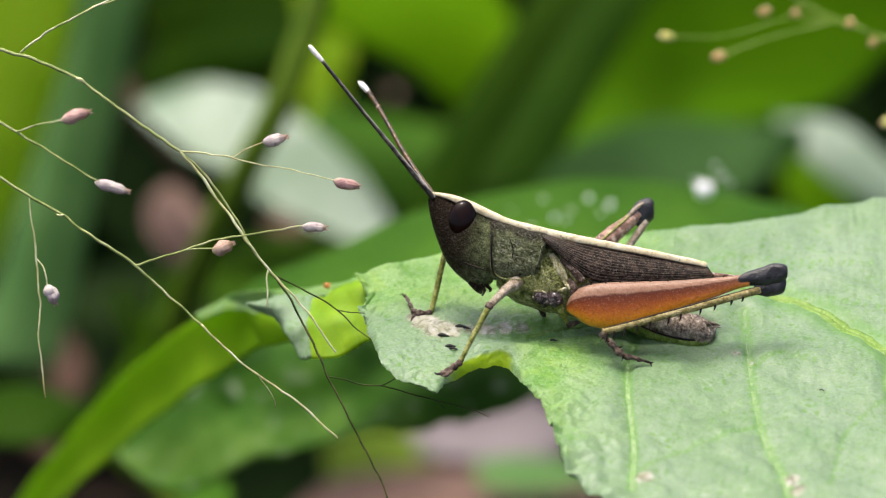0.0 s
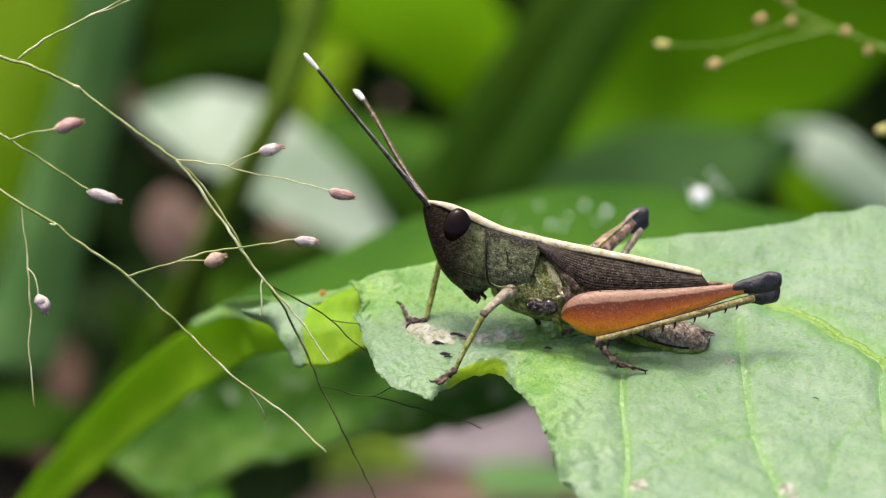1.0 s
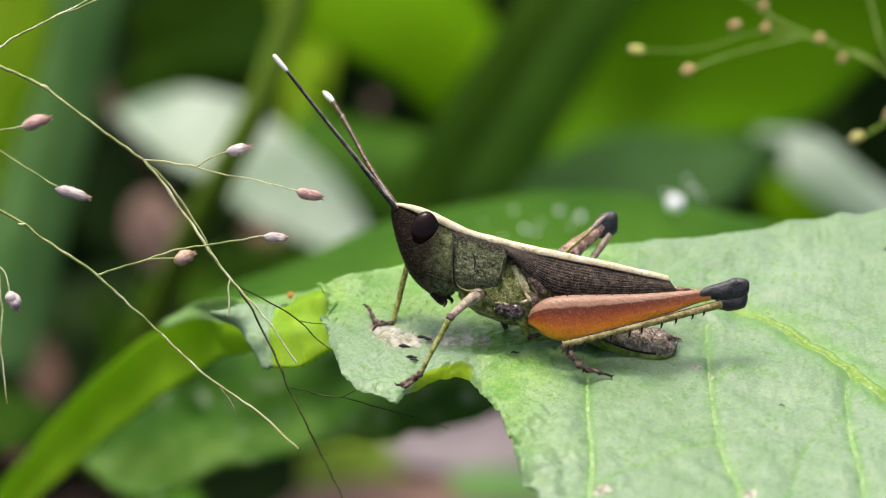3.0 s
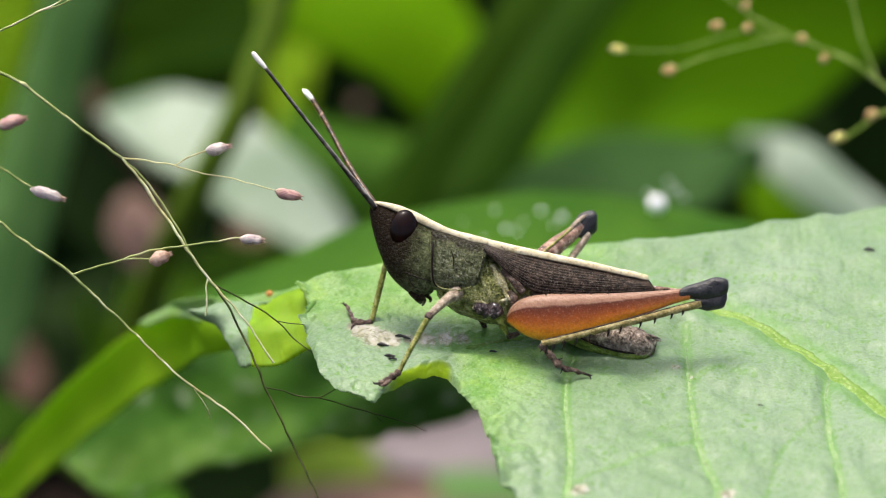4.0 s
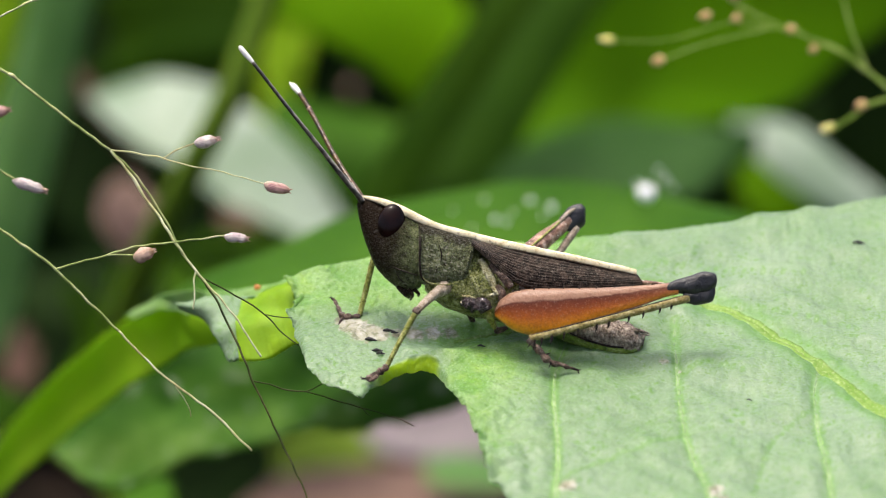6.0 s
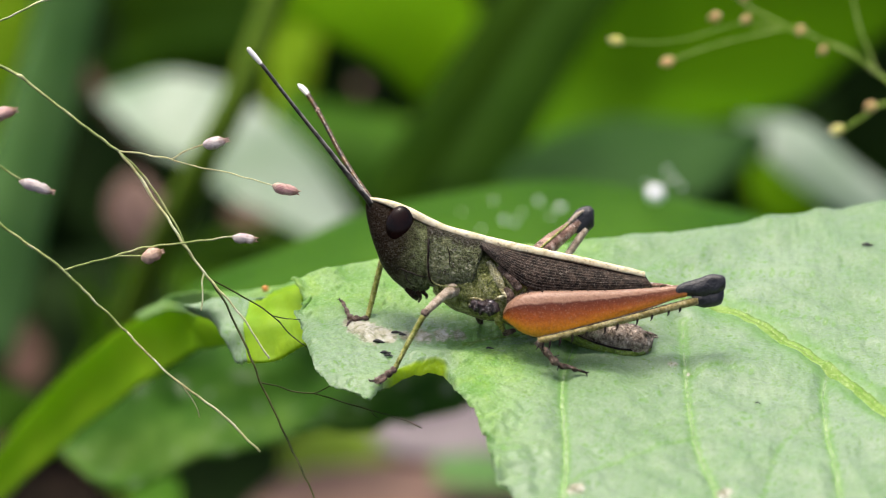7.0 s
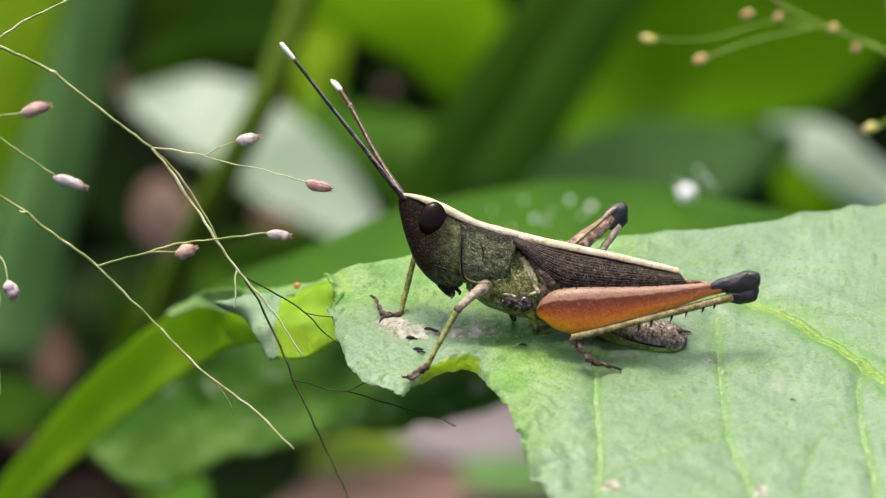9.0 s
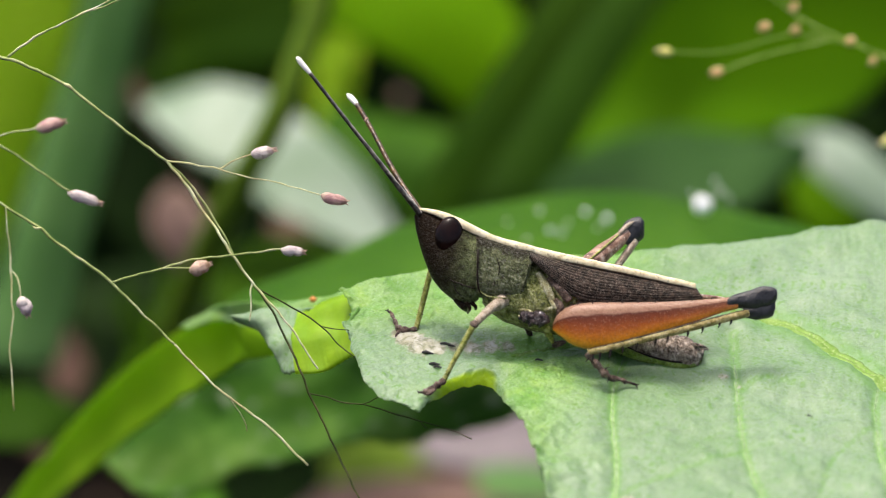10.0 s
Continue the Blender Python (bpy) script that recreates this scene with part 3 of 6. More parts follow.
FRONT = [(-7.65, 15.09), (-7.25, 14.61), (-6.79, 13.65), (-6.37, 12.22), (-6.63, 10.90), (-7.10, 10.05), (-6.54, 8.75), (-6.40, 6.81), (-5.86, 4.99), (-5.52, 3.20), (-5.28, 1.76), (-4.75, 0.40), (-3.59, -0.96), (-2.65, -1.40),
         (-1.72, -2.00), (-0.79, -3.12), (0.00, -1.92), (0.89, -0.87), (2.15, 0.26), (3.47, 0.97), (4.74, 1.23), (5.71, 0.53), (6.55, -1.57), (7.43, -3.47), (8.21, -5.51),
         (9.04, -9.83), (9.61, -14.35), (11.28, -17.18), (13.34, -20.11), (17.89, -23.88), (27.10, -26.45), (43.12, -27.54), (55.85, -27.54)]
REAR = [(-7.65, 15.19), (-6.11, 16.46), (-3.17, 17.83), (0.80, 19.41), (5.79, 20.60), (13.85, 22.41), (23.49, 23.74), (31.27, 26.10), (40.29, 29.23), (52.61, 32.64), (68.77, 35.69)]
MIDRIB = [(6.96, 6.17), (14.22, 8.47), (22.27, 13.65), (26.66, 13.56), (29.44, 12.03), (32.10, 9.59), (34.66, 6.63), (38.28, 1.24), (42.08, -4.99), (45.78, -10.65), (52.72, -21.63)]
SIDE_VEINS = [
    [(25.76, 9.87), (25.53, 4.81), (25.44, 0.35), (25.49, -8.18), (26.63, -15.46), (27.07, -22.38)],
    [(37.14, 1.94), (36.44, -2.26), (36.30, -9.01), (36.40, -17.03), (36.27, -23.13)],
    [(16.50, 6.17), (15.39, 1.24), (15.12, -3.97), (15.23, -10.65), (14.72, -17.03)],
]
FINE_VEINS = [
    [(29.85, 11.18), (32.78, 11.47), (36.05, 10.34), (41.04, 7.92)],
    [(19.55, 17.04), (25.56, 18.22), (31.45, 17.63), (38.30, 17.04)],
    [(25.49, -8.18), (22.41, -9.83), (18.64, -12.27), (15.38, -14.67)],
    [(25.44, 0.35), (28.04, 2.12), (30.77, 1.24)],
    [(36.23, -3.97), (32.45, -9.01), (30.32, -16.25)],
    [(10.28, 5.72), (8.30, 3.01), (6.38, 1.24)],
]


# dry chewed patches: place, size, strength
DRY_SPOTS = [(*q, size, power) for q, size, power in (
    ((-2.21, 8.29), 1.1, 1.0), ((-1.39, 7.37), 1.4, 1.1), ((-0.38, 6.36), 1.6, 1.15), ((0.57, 6.08), 1.2, 1.0), ((2.19, 6.36), 1.0, 0.75), ((3.63, 6.63), 1.2, 0.75), ((5.31, 7.00), 1.3, 0.72), ((6.74, 7.18), 1.0, 0.6),
    ((15.76, -15.77), 1.0, 0.9), ((27.22, -16.25), 0.9, 0.85), ((27.62, -17.65), 0.8, 0.8), ((24.38, 2.30), 0.7, 0.7), ((25.94, -3.12), 0.5, 0.55), ((25.61, 1.24), 0.4, 0.6))]


def smooth(a, b, x):
    t = min(max((x - a) / (b - a), 0), 1)
    return t * t * (3 - 2 * t)


def line_of(points, steps=8):
    return spline(points, steps)


RIB_LINES = [(line_of(MIDRIB), 0.30, 1.0)] + [(line_of(v), 0.22, 0.8) for v in SIDE_VEINS] + [(line_of(v), 0.08, 0.5) for v in FINE_VEINS]


def leaf_height(u, v):
    """How far the leaf stands off its plane."""
    p = Vector((u, v, 0))
    calm = 0.2 + 0.8 * smooth(10, 17, math.hypot(u - 5, (v - 2) * 1.4))
    h = calm * (0.55 * noise.noise(p * 0.2) + 0.32 * noise.noise(p * 0.5 + Vector((5, 0, 0)))) + 0.10 * noise.noise(p * 1.5) + 0.05 * noise.noise(p * 3.3)
    for line, deep, wide in RIB_LINES:
        d2 = np.min((line[:, 0] - u) ** 2 + (line[:, 1] - v) ** 2)
        h -= 1.5 * deep * math.exp(-d2 / (wide * wide))
    h -= 0.35 * smooth(-2.0, -7.0, u) * smooth(3, 12, v)
    # a rounded crest before the rolled edge, and the hollow behind it
    over = smooth(1.6, 3.4, u) * smooth(11.0, 7.0, u)
    h += over * (0.55 * math.exp(-((v - 3.1) / 1.0) ** 2) - 0.35 * math.exp(-((v - 5.6) / 1.3) ** 2))
    # crumpled skin towards the drooping edge
    h += 0.8 * smooth(15, 9, u) * smooth(-2, -6, v) * (noise.noise(Vector((u * 0.55, v * 0.55, 21))) + 0.5 * noise.noise(Vector((u * 1.2, v * 1.2, 5))))
    return h


def leaf_point(u, v, lift=0.0):
    return FLAT @ Vector((u, v, leaf_height(u, v) + lift))


def leaf_strip(points, width, height, broken):
    """A low raised rib that follows the leaf, uneven by broken."""
    bm = bmesh.new()
    q = line_of(points, 30)
    rows = []
    for i in range(len(q)):
        d = q[min(i + 1, len(q) - 1)] - q[max(i - 1, 0)]
        side = np.array((-d[1], d[0])) / max(np.hypot(*d), 1e-6)
        taper = smooth(0, 0.5, i / len(q))
        n = 1 + broken * noise.noise(Vector((q[i][0] * 0.9, q[i][1] * 0.9, 7)))
        w = width * (0.25 + 0.75 * taper) * max(n, 0.15)
        row = []
        for j in range(11):
            t = j / 5 - 1
            u, v = q[i] + side * t * w + 0.12 * noise.noise(Vector((q[i][0], q[i][1], 3)))
            rise = height * (math.cos(t * math.pi / 2) ** 0.7 - 0.15 - 0.35 * math.exp(-(t / 0.2) ** 2)) * max(n, 0) - broken * 0.05
            row.append(leaf_point(u, v, rise - (0.12 if abs(t) > 0.99 else 0)))
        rows.append(row)
    grid(bm, rows)
    return bm


def gloss_tinted(bm, amount):
    """Tints a blade paler, as painted sky gloss."""
    layer = bm.verts.layers.float.new("gloss_tint")
    for q in bm.verts:
        q[layer] = amount
    return bm


def rolled_rim(points, radius):
    """An uneven rolled edge of a torn blade."""
    bm = bmesh.new()
    for i, ring in enumerate(tube(bm, points, [radius * 0.4] + [radius] * (len(points) - 2) + [radius * 0.4], 10, 8, 0.12)):
        c = sum((w.co for w in ring), Vector()) / len(ring)
        for w in ring:
            w.co = c + (w.co - c) * (1.0 + 0.9 * noise.noise(Vector((i * 0.5, 2, 8))))
    return bm


def broad_leaf():
    leaf = thing("broad_leaf", "pale green broad leaf with a chewed, frayed edge and yellow veins", "leaf", (20, 12, -2))
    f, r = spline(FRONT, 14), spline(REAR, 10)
    # each stretch of the front edge runs back to a stretch of the rear edge
    ends = np.interp(np.arange(len(f)) / 14, [0, 3, 9, 15, 21, 27, 29, len(FRONT) - 1], [f[0][0], f[0][0] + 2.6, f[0][0] + 6.2, f[0][0] + 9.5, 8.8, 15.5, 21.0, f[-1][0]])
    cols = []
    for i in range(len(f) - 1):
        n = max(1, int(math.hypot(f[i + 1][0] - f[i][0], f[i + 1][1] - f[i][1]) / 0.15))
        for k in range(n):
            w = k / n
            cols.append((*(f[i] * (1 - w) + f[i + 1] * w), ends[i] * (1 - w) + ends[i + 1] * w))
    ts = [(k / 150) ** 1.7 for k in range(151)]
    rows, under = [], []
    for i, (fu, fv, ru) in enumerate(cols):
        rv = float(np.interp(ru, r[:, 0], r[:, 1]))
        a, b = Vector((fu, fv, 0)), Vector((ru, rv, 0))
        length = max((b - a).length, 1e-4)
        way = (b - a) / length
        fade = min(1.0, length / 3.0)
        # small uneven teeth and nibbles along the edge
        tooth = 0.12 * noise.noise(Vector((i * 0.05, 1, 0))) + 0.16 * noise.noise(Vector((i * 0.14, 2, 0))) + 0.09 * noise.noise(Vector((i * 0.4, 6, 0))) - 0.15 * max(0.0, noise.noise(Vector((i * 0.11, 4, 0)))) ** 0.5
        curl = smooth(0.0, 1.5, fu) * smooth(6.7, 5.3, fu) * smooth(-4.0, -2.0, fv)
        droop = 0.35 + 0.4 * noise.noise(Vector((fu * 0.5, fv * 0.5, 3)))
        row = []
        for t in ts:
            d = t * length
            p = a + way * (d + tooth * math.exp(-d / 0.5) * fade)
            h = leaf_height(p.x, p.y) + (1 - 0.85 * curl) * 0.75 * math.exp(-d / 1.5) * noise.noise(Vector((p.x * 0.6, p.y * 0.6, 11)))
            h += (1 - 0.85 * curl) * 0.28 * math.exp(-d / 0.8) * noise.noise(Vector((p.x * 1.7, p.y * 1.7, 5)))
            h -= droop * math.exp(-d / 0.4) * fade * (1 - curl)
            if curl > 0 and d < 1.9:
                bend = 1.05 * (1.9 - d) / 1.9
                q = a + way * (1.9 - 1.81 * math.sin(bend) + 0.4 * tooth * math.exp(-d / 0.5))
                p = p.lerp(q, curl)
                h += curl * (0.25 * smooth(0, 1, (1.9 - d) / 0.8) - 1.95 * (1 - math.cos(bend)) * (1 + 0.15 * noise.noise(Vector((fu * 1.5, 3, 1)))))
                under.append(curl * smooth(0.3, 0.6, bend) * smooth(5.9, 5.2, fu))
            else:
                under.append(0.0)
            row.append(FLAT @ Vector((p.x, p.y, h)))
        rows.append(row)
    bm = bmesh.new()
    grid(bm, rows)
    # weight of the painted backlight on the rolled edge
    thin = bm.verts.layers.float.new("thin")
    for q, w in zip(bm.verts, under):
        q[thin] = w
    mask = bm.verts.layers.float.new("vein")
    scar = bm.verts.layers.float.new("scar")
    gloss_tint = bm.verts.layers.float.new("gloss_tint")
    back = FLAT.inverted()
    for q in bm.verts:
        p = back @ q.co
        n = 0.5 + 0.5 * noise.noise(Vector((p.x * 1.1, p.y * 1.1, 2)))
        line = RIB_LINES[0][0]
        m = 0.36 * math.exp(-np.min((line[:, 0] - p.x) ** 2 + (line[:, 1] - p.y) ** 2) / 1.7) * (0.5 + n)
        for line, deep, wide in RIB_LINES[1:]:
            d2 = np.min((line[:, 0] - p.x) ** 2 + (line[:, 1] - p.y) ** 2)
            m = max(m, (0.35 + 1.5 * deep) * math.exp(-d2 / (0.04 + 0.9 * deep * deep)) * (0.4 + 0.7 * n) if deep > 0.1 else math.exp(-d2 / 0.02) * (0.4 + 0.6 * n))
        q[mask] = min(m, 1.0)
        w = 0.0
        for cu, cv, size, power in DRY_SPOTS:
            d2 = ((p.x - cu) ** 2 + (p.y - cv) ** 2) / (size * size)
            w = max(w, power * math.exp(-d2))
        q[scar] = w
        # where the painted gloss lies: right side, left lobe and crest
        q[gloss_tint] = max(0.85 * smooth(7.0, 17.0, p.x - 0.3 * p.y), 0.78 * smooth(9.0, 4.5, p.x) * smooth(13.0, 8.0, p.y))
    part("blade", bm, LEAF, leaf, "pale green leaf blade with gloss and sparkle put into its colour", 0.22)
    part("midrib", leaf_strip(MIDRIB, 0.66, 0.20, 0.12), VEIN, leaf, "yellow-green midrib")
    for pts in SIDE_VEINS:
        part("side_vein", leaf_strip(pts, 0.16, 0.05, 0.3), SIDE_VEIN, leaf, "broken yellow-green side vein")
    # the thin flap that hangs between the lobes, and the folded lobe beyond it
    bm = bmesh.new()
    ribbon(bm, [(-11.59, 13, -4.34), (-9.69, 13, -3.85), (-8.08, 12.5, -3.19), (-6.57, 12, -2.54)], [(-11.18, 8, -9.76), (-9.48, 7, -9.43), (-7.51, 6.5, -8.49), (-5.65, 6, -7.55)], 8, 30, 1.2, 0.7, 0.4, 0, 0.02)
    part("thin_flap", bm, FLAP, leaf, "torn flap with sunlight through it painted yellow-green", 0.15)
    bm = bmesh.new()
    ribbon(bm, [(-2.19, 11.5, -0.94), (-4.68, 12, -1.59), (-7.22, 14, -2.41), (-9.96, 18, -3.2), (-14.33, 25, -3.7), (-17.76, 31, -3.93), (-20.22, 36, -4.38), (-22.61, 42, -5.29), (-24.96, 48, -6.8)],
           [(-2.16, 8.5, -3.49), (-4.64, 9.5, -3.7), (-7.17, 12, -4.13), (-9.86, 15, -4.88), (-12.49, 20, -5.68), (-14.53, 25, -6.51), (-17.23, 31, -6.11), (-20.49, 36, -5.78), (-24.05, 43, -6.75)], 8, 26, 0.3, 0.5, 0.3, 0, 0.03)
    part("far_lobe", gloss_tinted(bm, 0.1), LEAF, leaf, "pale green lobe arching away", 0.2)
    part("flap_rim", gloss_tinted(rolled_rim([(-11.2, 12.6, -4.15), (-10.2, 12.6, -4.1), (-9.0, 12.4, -3.98), (-8.0, 12.0, -3.65), (-7.1, 11.5, -3.0)], 0.17), 0.9), LEAF, leaf, "pale rolled rim of the flap")
    bm = bmesh.new()
    ribbon(bm, [(-17.37, 16, -4.8), (-15.29, 15, -4.28), (-13.26, 14.5, -4.02), (-11.73, 14, -4.06), (-10.51, 13.5, -4.15)], [(-17.03, 15.5, -5.39), (-14.81, 13.5, -6.25), (-13.69, 11, -7.78), (-12.13, 9.5, -9.62), (-10.63, 9, -9.11)], 8, 26, 0.9, 0.7, 0.45, 0, 0.07)
    part("folded_lobe", gloss_tinted(bm, 0.8), LEAF, leaf, "pale green folded lobe with nibbled edge", 0.2)


broad_leaf()


def specks():
    for (u, v), size in (((1.48, 6.54), 0.42), ((2.00, 6.27), 0.3), ((0.05, 5.08), 0.5), ((0.61, 3.46), 0.45), ((0.85, 3.01), 0.35), ((9.3, 4.6), 0.3), ((31.04, -2.95), 0.18), ((42.78, 22.11), 0.5)):
        bm = bmesh.new()
        p = leaf_point(u, v, 0.12)
        tube(bm, [p + Vector((-size, 0.1, 0)), p + Vector((-size * 0.3, 0, 0.06)), p + Vector((size * 0.4, 0.1, 0)), p + Vector((size, -0.1, -0.02))], [0.06, size * 0.3, size * 0.24, 0.05], 7, 3, 0.08)
        lone("frass_pellet", bm, FRASS, "tiny black dropping lying on the pale leaf", "dropping", "droppings on the leaf")


specks()


def orange_fleck():
    bm = bmesh.new()
    ball(bm, (-10.39, 17.2, -3.3), 0.32, 0.2, 0.28, 15, 12)
    lone("orange_fleck", bm, FLECK, "tiny blurred orange fleck on the leaf edge", "fleck")


orange_fleck()

# ---- the grasshopper ----
def leg_piece(name, points, radii, material, parent, label="", n=12):
    bm = bmesh.new()
    rings = tube(bm, points, radii, n, 7)
    if "foot" in name:
        for i, ring in enumerate(rings):
            c = sum((w.co for w in ring), Vector()) / len(ring)
            for w in ring:
                w.co = c + (w.co - c) * (1.0 + 0.2 * math.sin(i * 0.9)) + Vector((0.4, 0.4, 1)) * 0.10 * noise.noise(w.co * 2.0)
    return part(name, bm, material, parent, label)


def hairs(parent, points, length, count, seed, lean=(0, 0, 0)):
    """Fine bristles along a limb, as one part."""
    rnd = random.Random(seed)
    s = spline(points, 10)
    bm = bmesh.new()
    for _ in range(count):
        q = Vector(s[rnd.randrange(2, len(s) - 2)])
        d = (Vector((rnd.uniform(-1, 1), rnd.uniform(-1, 0.3), rnd.uniform(-1, 1))) + Vector(lean)).normalized() * length * rnd.uniform(0.6, 1.2)
        tube(bm, [q, q + d * 0.5, q + d], [0.025, 0.016, 0.008], 4, 1)
    return part("bristle", bm, SPINE, parent)


def grasshopper():
    g = thing("grasshopper", "dark brown grasshopper with cream back stripe and orange hind legs", "grasshopper", (8, 0, -6))
    # head with its slanting face
    bm = bmesh.new()
    loft(bm, [((-1.05, 0, 4.67), (-1.29, 0, 4), 0.3), ((-0.38, 0, 4.67), (-1.05, 0, 2.67), 0.75), ((0.76, 0, 4.24), (-0.43, 0, 0.62), 1.25), ((2.09, 0, 3.67), (0.43, 0, -1.29), 1.65),
              ((3.14, 0, 3.24), (1.81, 0, -2.67), 1.95), ((4, 0, 2.71), (3.24, 0, -3.38), 2.1), ((4.57, 0, 2.33), (4.19, 0, -2.81), 1.9)], 40, 8, 0.9, 0.05, 1.4)
    head = part("head", bm, HEAD, g, "dark olive pitted head")
    for y, s in ((-1.02, 1), (1.02, -1)):
        bm = bmesh.new()
        ball(bm, tuple(Vector((1.6, 0, 2.4)) + Vector((0, y, 0))), 1.22, 0.82, 1.72, 10, 26)
        part("eye", bm, EYE, head, "glossy dark brown eye")
    # mouth parts
    for pts, rad in (([(2.42, -0.6, -2.71), (2.94, -0.8, -3.37), (3.23, -0.8, -3.75)], [0.4, 0.3, 0.12]), ([(3.13, -1.2, -3.03), (3.46, -1.3, -3.46), (3.27, -1.3, -3.93)], [0.22, 0.16, 0.08]),
                     ([(3.51, -0.9, -2.94), (3.98, -1, -3.37), (3.89, -1, -3.6)], [0.2, 0.14, 0.08]), ([(2.91, 0.3, -3.05), (3.15, 0.3, -3.53), (3.43, 0.3, -3.77)], [0.3, 0.2, 0.1])):
        leg_piece("mouthpart", pts, rad, HEAD, head, "", 8)
    # antennae
    leg_piece("antenna", [(-0.81, -0.5, 4.23), (-1.28, -0.6, 4.89), (-2.56, -0.8, 6.41), (-4.46, -1, 8.78), (-6.83, -1, 11.67), (-8.73, -1, 14.04), (-10.1, -1, 15.75)],
              [0.27, 0.26, 0.23, 0.19, 0.165, 0.155, 0.16], ANT_NEAR, g, "grey-black ringed antenna")
    tip = [(-10.06, -1, 15.7), (-10.34, -1, 16.03), (-10.81, -1, 16.55), (-11.15, -1, 16.98), (-11.24, -1, 17.12)]
    leg_piece("antenna_tip", tip, [0.14, 0.2, 0.23, 0.19, 0.05], WHITE_TIP, g, "white antenna tip")
    leg_piece("antenna", [(-0.76, 0.6, 4.34), (-1.24, 1, 5.11), (-2.35, 2.2, 6.67), (-3.57, 3.6, 8.64), (-4.66, 5, 10.62), (-5.65, 6.2, 12.33), (-6.45, 7, 13.58)],
              [0.26, 0.26, 0.23, 0.21, 0.20, 0.21, 0.22], ANT_FAR, g, "brown ringed antenna")
    leg_piece("antenna_tip", [(-6.4, 7, 13.49), (-6.7, 7.2, 13.89), (-7.05, 7.5, 14.25), (-7.35, 7.8, 14.51)], [0.18, 0.25, 0.24, 0.06], WHITE_TIP, g, "white antenna tip")
    bm = bmesh.new()
    ball(bm, (-5.6, 6, 12.27), 0.16, 0.16, 0.25, 30, 10)
    part("antenna_bump", bm, FAR_FEMUR, g)
    # pronotum: a saddle with a raised hind rim
    bm = bmesh.new()
    loft(bm, [((3.9, 0, 2.62), (3.9, 0, -2.24), 2.0), ((4.09, 0, 2.57), (4.05, 0, -2.52), 2.22), ((4.81, 0, 2.38), (4.67, 0, -2.67), 2.2), ((6, 0, 2), (5.67, 0, -2.67), 2.24), ((7.33, 0, 1.62), (6.67, 0, -2.71), 2.28),
              ((8.28, 0, 1.43), (7.33, 0, -2.67), 2.32), ((8.76, 0, 1.29), (7.71, 0, -2.52), 2.32), ((8.81, 0, 1.19), (7.81, 0, -2.33), 2.1)], 44, 7, 0.62, 0.05, 1.2)
    shield = part("pronotum", bm, BACK, g, "brown-olive pitted shield behind the head")
    for pts, rad, m in (([(3.98, -1, 2.47), (4.06, -2.25, 0.99), (4.06, -2.32, -0.66), (4.15, -2.27, -1.75), (4.44, -2.1, -2.31)], 0.085, SPINE), ([(4.3, -2.2, -1.98), (4.72, -2.15, -2.36), (5.57, -2.2, -2.55), (6.7, -2.2, -2.55), (7.36, -2.25, -2.22)], 0.055, SIDE),
                        ([(7.65, -2.25, -2.22), (7.93, -2.4, -1.13), (8.21, -2.4, 0.05), (8.66, -1.6, 1.09)], 0.065, BACK), ([(5.67, -2.25, 0.76), (5.85, -2.28, 0.05), (5.76, -2.28, -0.71)], 0.05, SPINE)):
        bm = bmesh.new()
        tube(bm, pts, [rad * 0.6] + [rad] * (len(pts) - 2) + [rad * 0.6], 7, 5, 0.06)
        part("shield_rim", bm, m, shield)
    for pts, rad, m in (([(1.85, -1.66, -1.09), (2.36, -1.82, -1.37), (3.12, -1.95, -1.65), (3.88, -1.98, -1.84)], 0.06, SPINE), ([(2.08, -1.66, -1.37), (2.37, -1.55, -2.13), (2.94, -1.45, -2.51), (3.5, -1.5, -2.51)], 0.055, SPINE),
                        ([(2.46, -1.4, -2.42), (3.03, -1.3, -2.7), (3.6, -1.5, -2.56)], 0.05, BACK)):
        bm = bmesh.new()
        tube(bm, pts, [rad * 0.6] + [rad] * (len(pts) - 2) + [rad * 0.6], 7, 5, 0.06)
        part("face_line", bm, m, head)
    # cream stripe along head, pronotum and wing tops
    bm = bmesh.new()
    line = [(-0.95, -0.15, 4.71), (0.76, -0.3, 4.28), (2.28, -0.4, 3.66), (3.9, -0.4, 2.9), (5.51, -0.4, 2.23), (7.42, -0.4, 1.71), (8.7, -0.4, 1.43)]
    tall = [0.10, 0.28, 0.40, 0.38, 0.32, 0.36, 0.30]
    loft(bm, [(tuple(Vector(p) + Vector((0.04, 0, h))), tuple(Vector(p) - Vector((0.04, 0, h))), 0.25 + h * 1.4) for p, h in zip(line, tall)], 16, 8, 0.4, 0.03, 1.8)
    part("back_stripe", bm, CREAM, g, "cream back stripe")
    # thorax side plates
    bm = bmesh.new()
    loft(bm, [((4.81, 0, 1), (4.48, 0, -3.05), 1.4), ((5.76, 0, 1), (5.43, 0, -4.05), 1.65), ((7.43, 0, 0.81), (6.95, 0, -4.76), 1.85), ((9.09, 0, 0.43), (8.76, 0, -5.33), 2.15), ((10.76, 0, -0.24), (10.43, 0, -5.57), 2.0), ((12.43, 0, -1), (12.19, 0, -5.57), 1.6)], 36, 7, 0.85, 0.10, 1.0)
    thorax = part("thorax", bm, SIDE, g, "olive green mottled thorax")
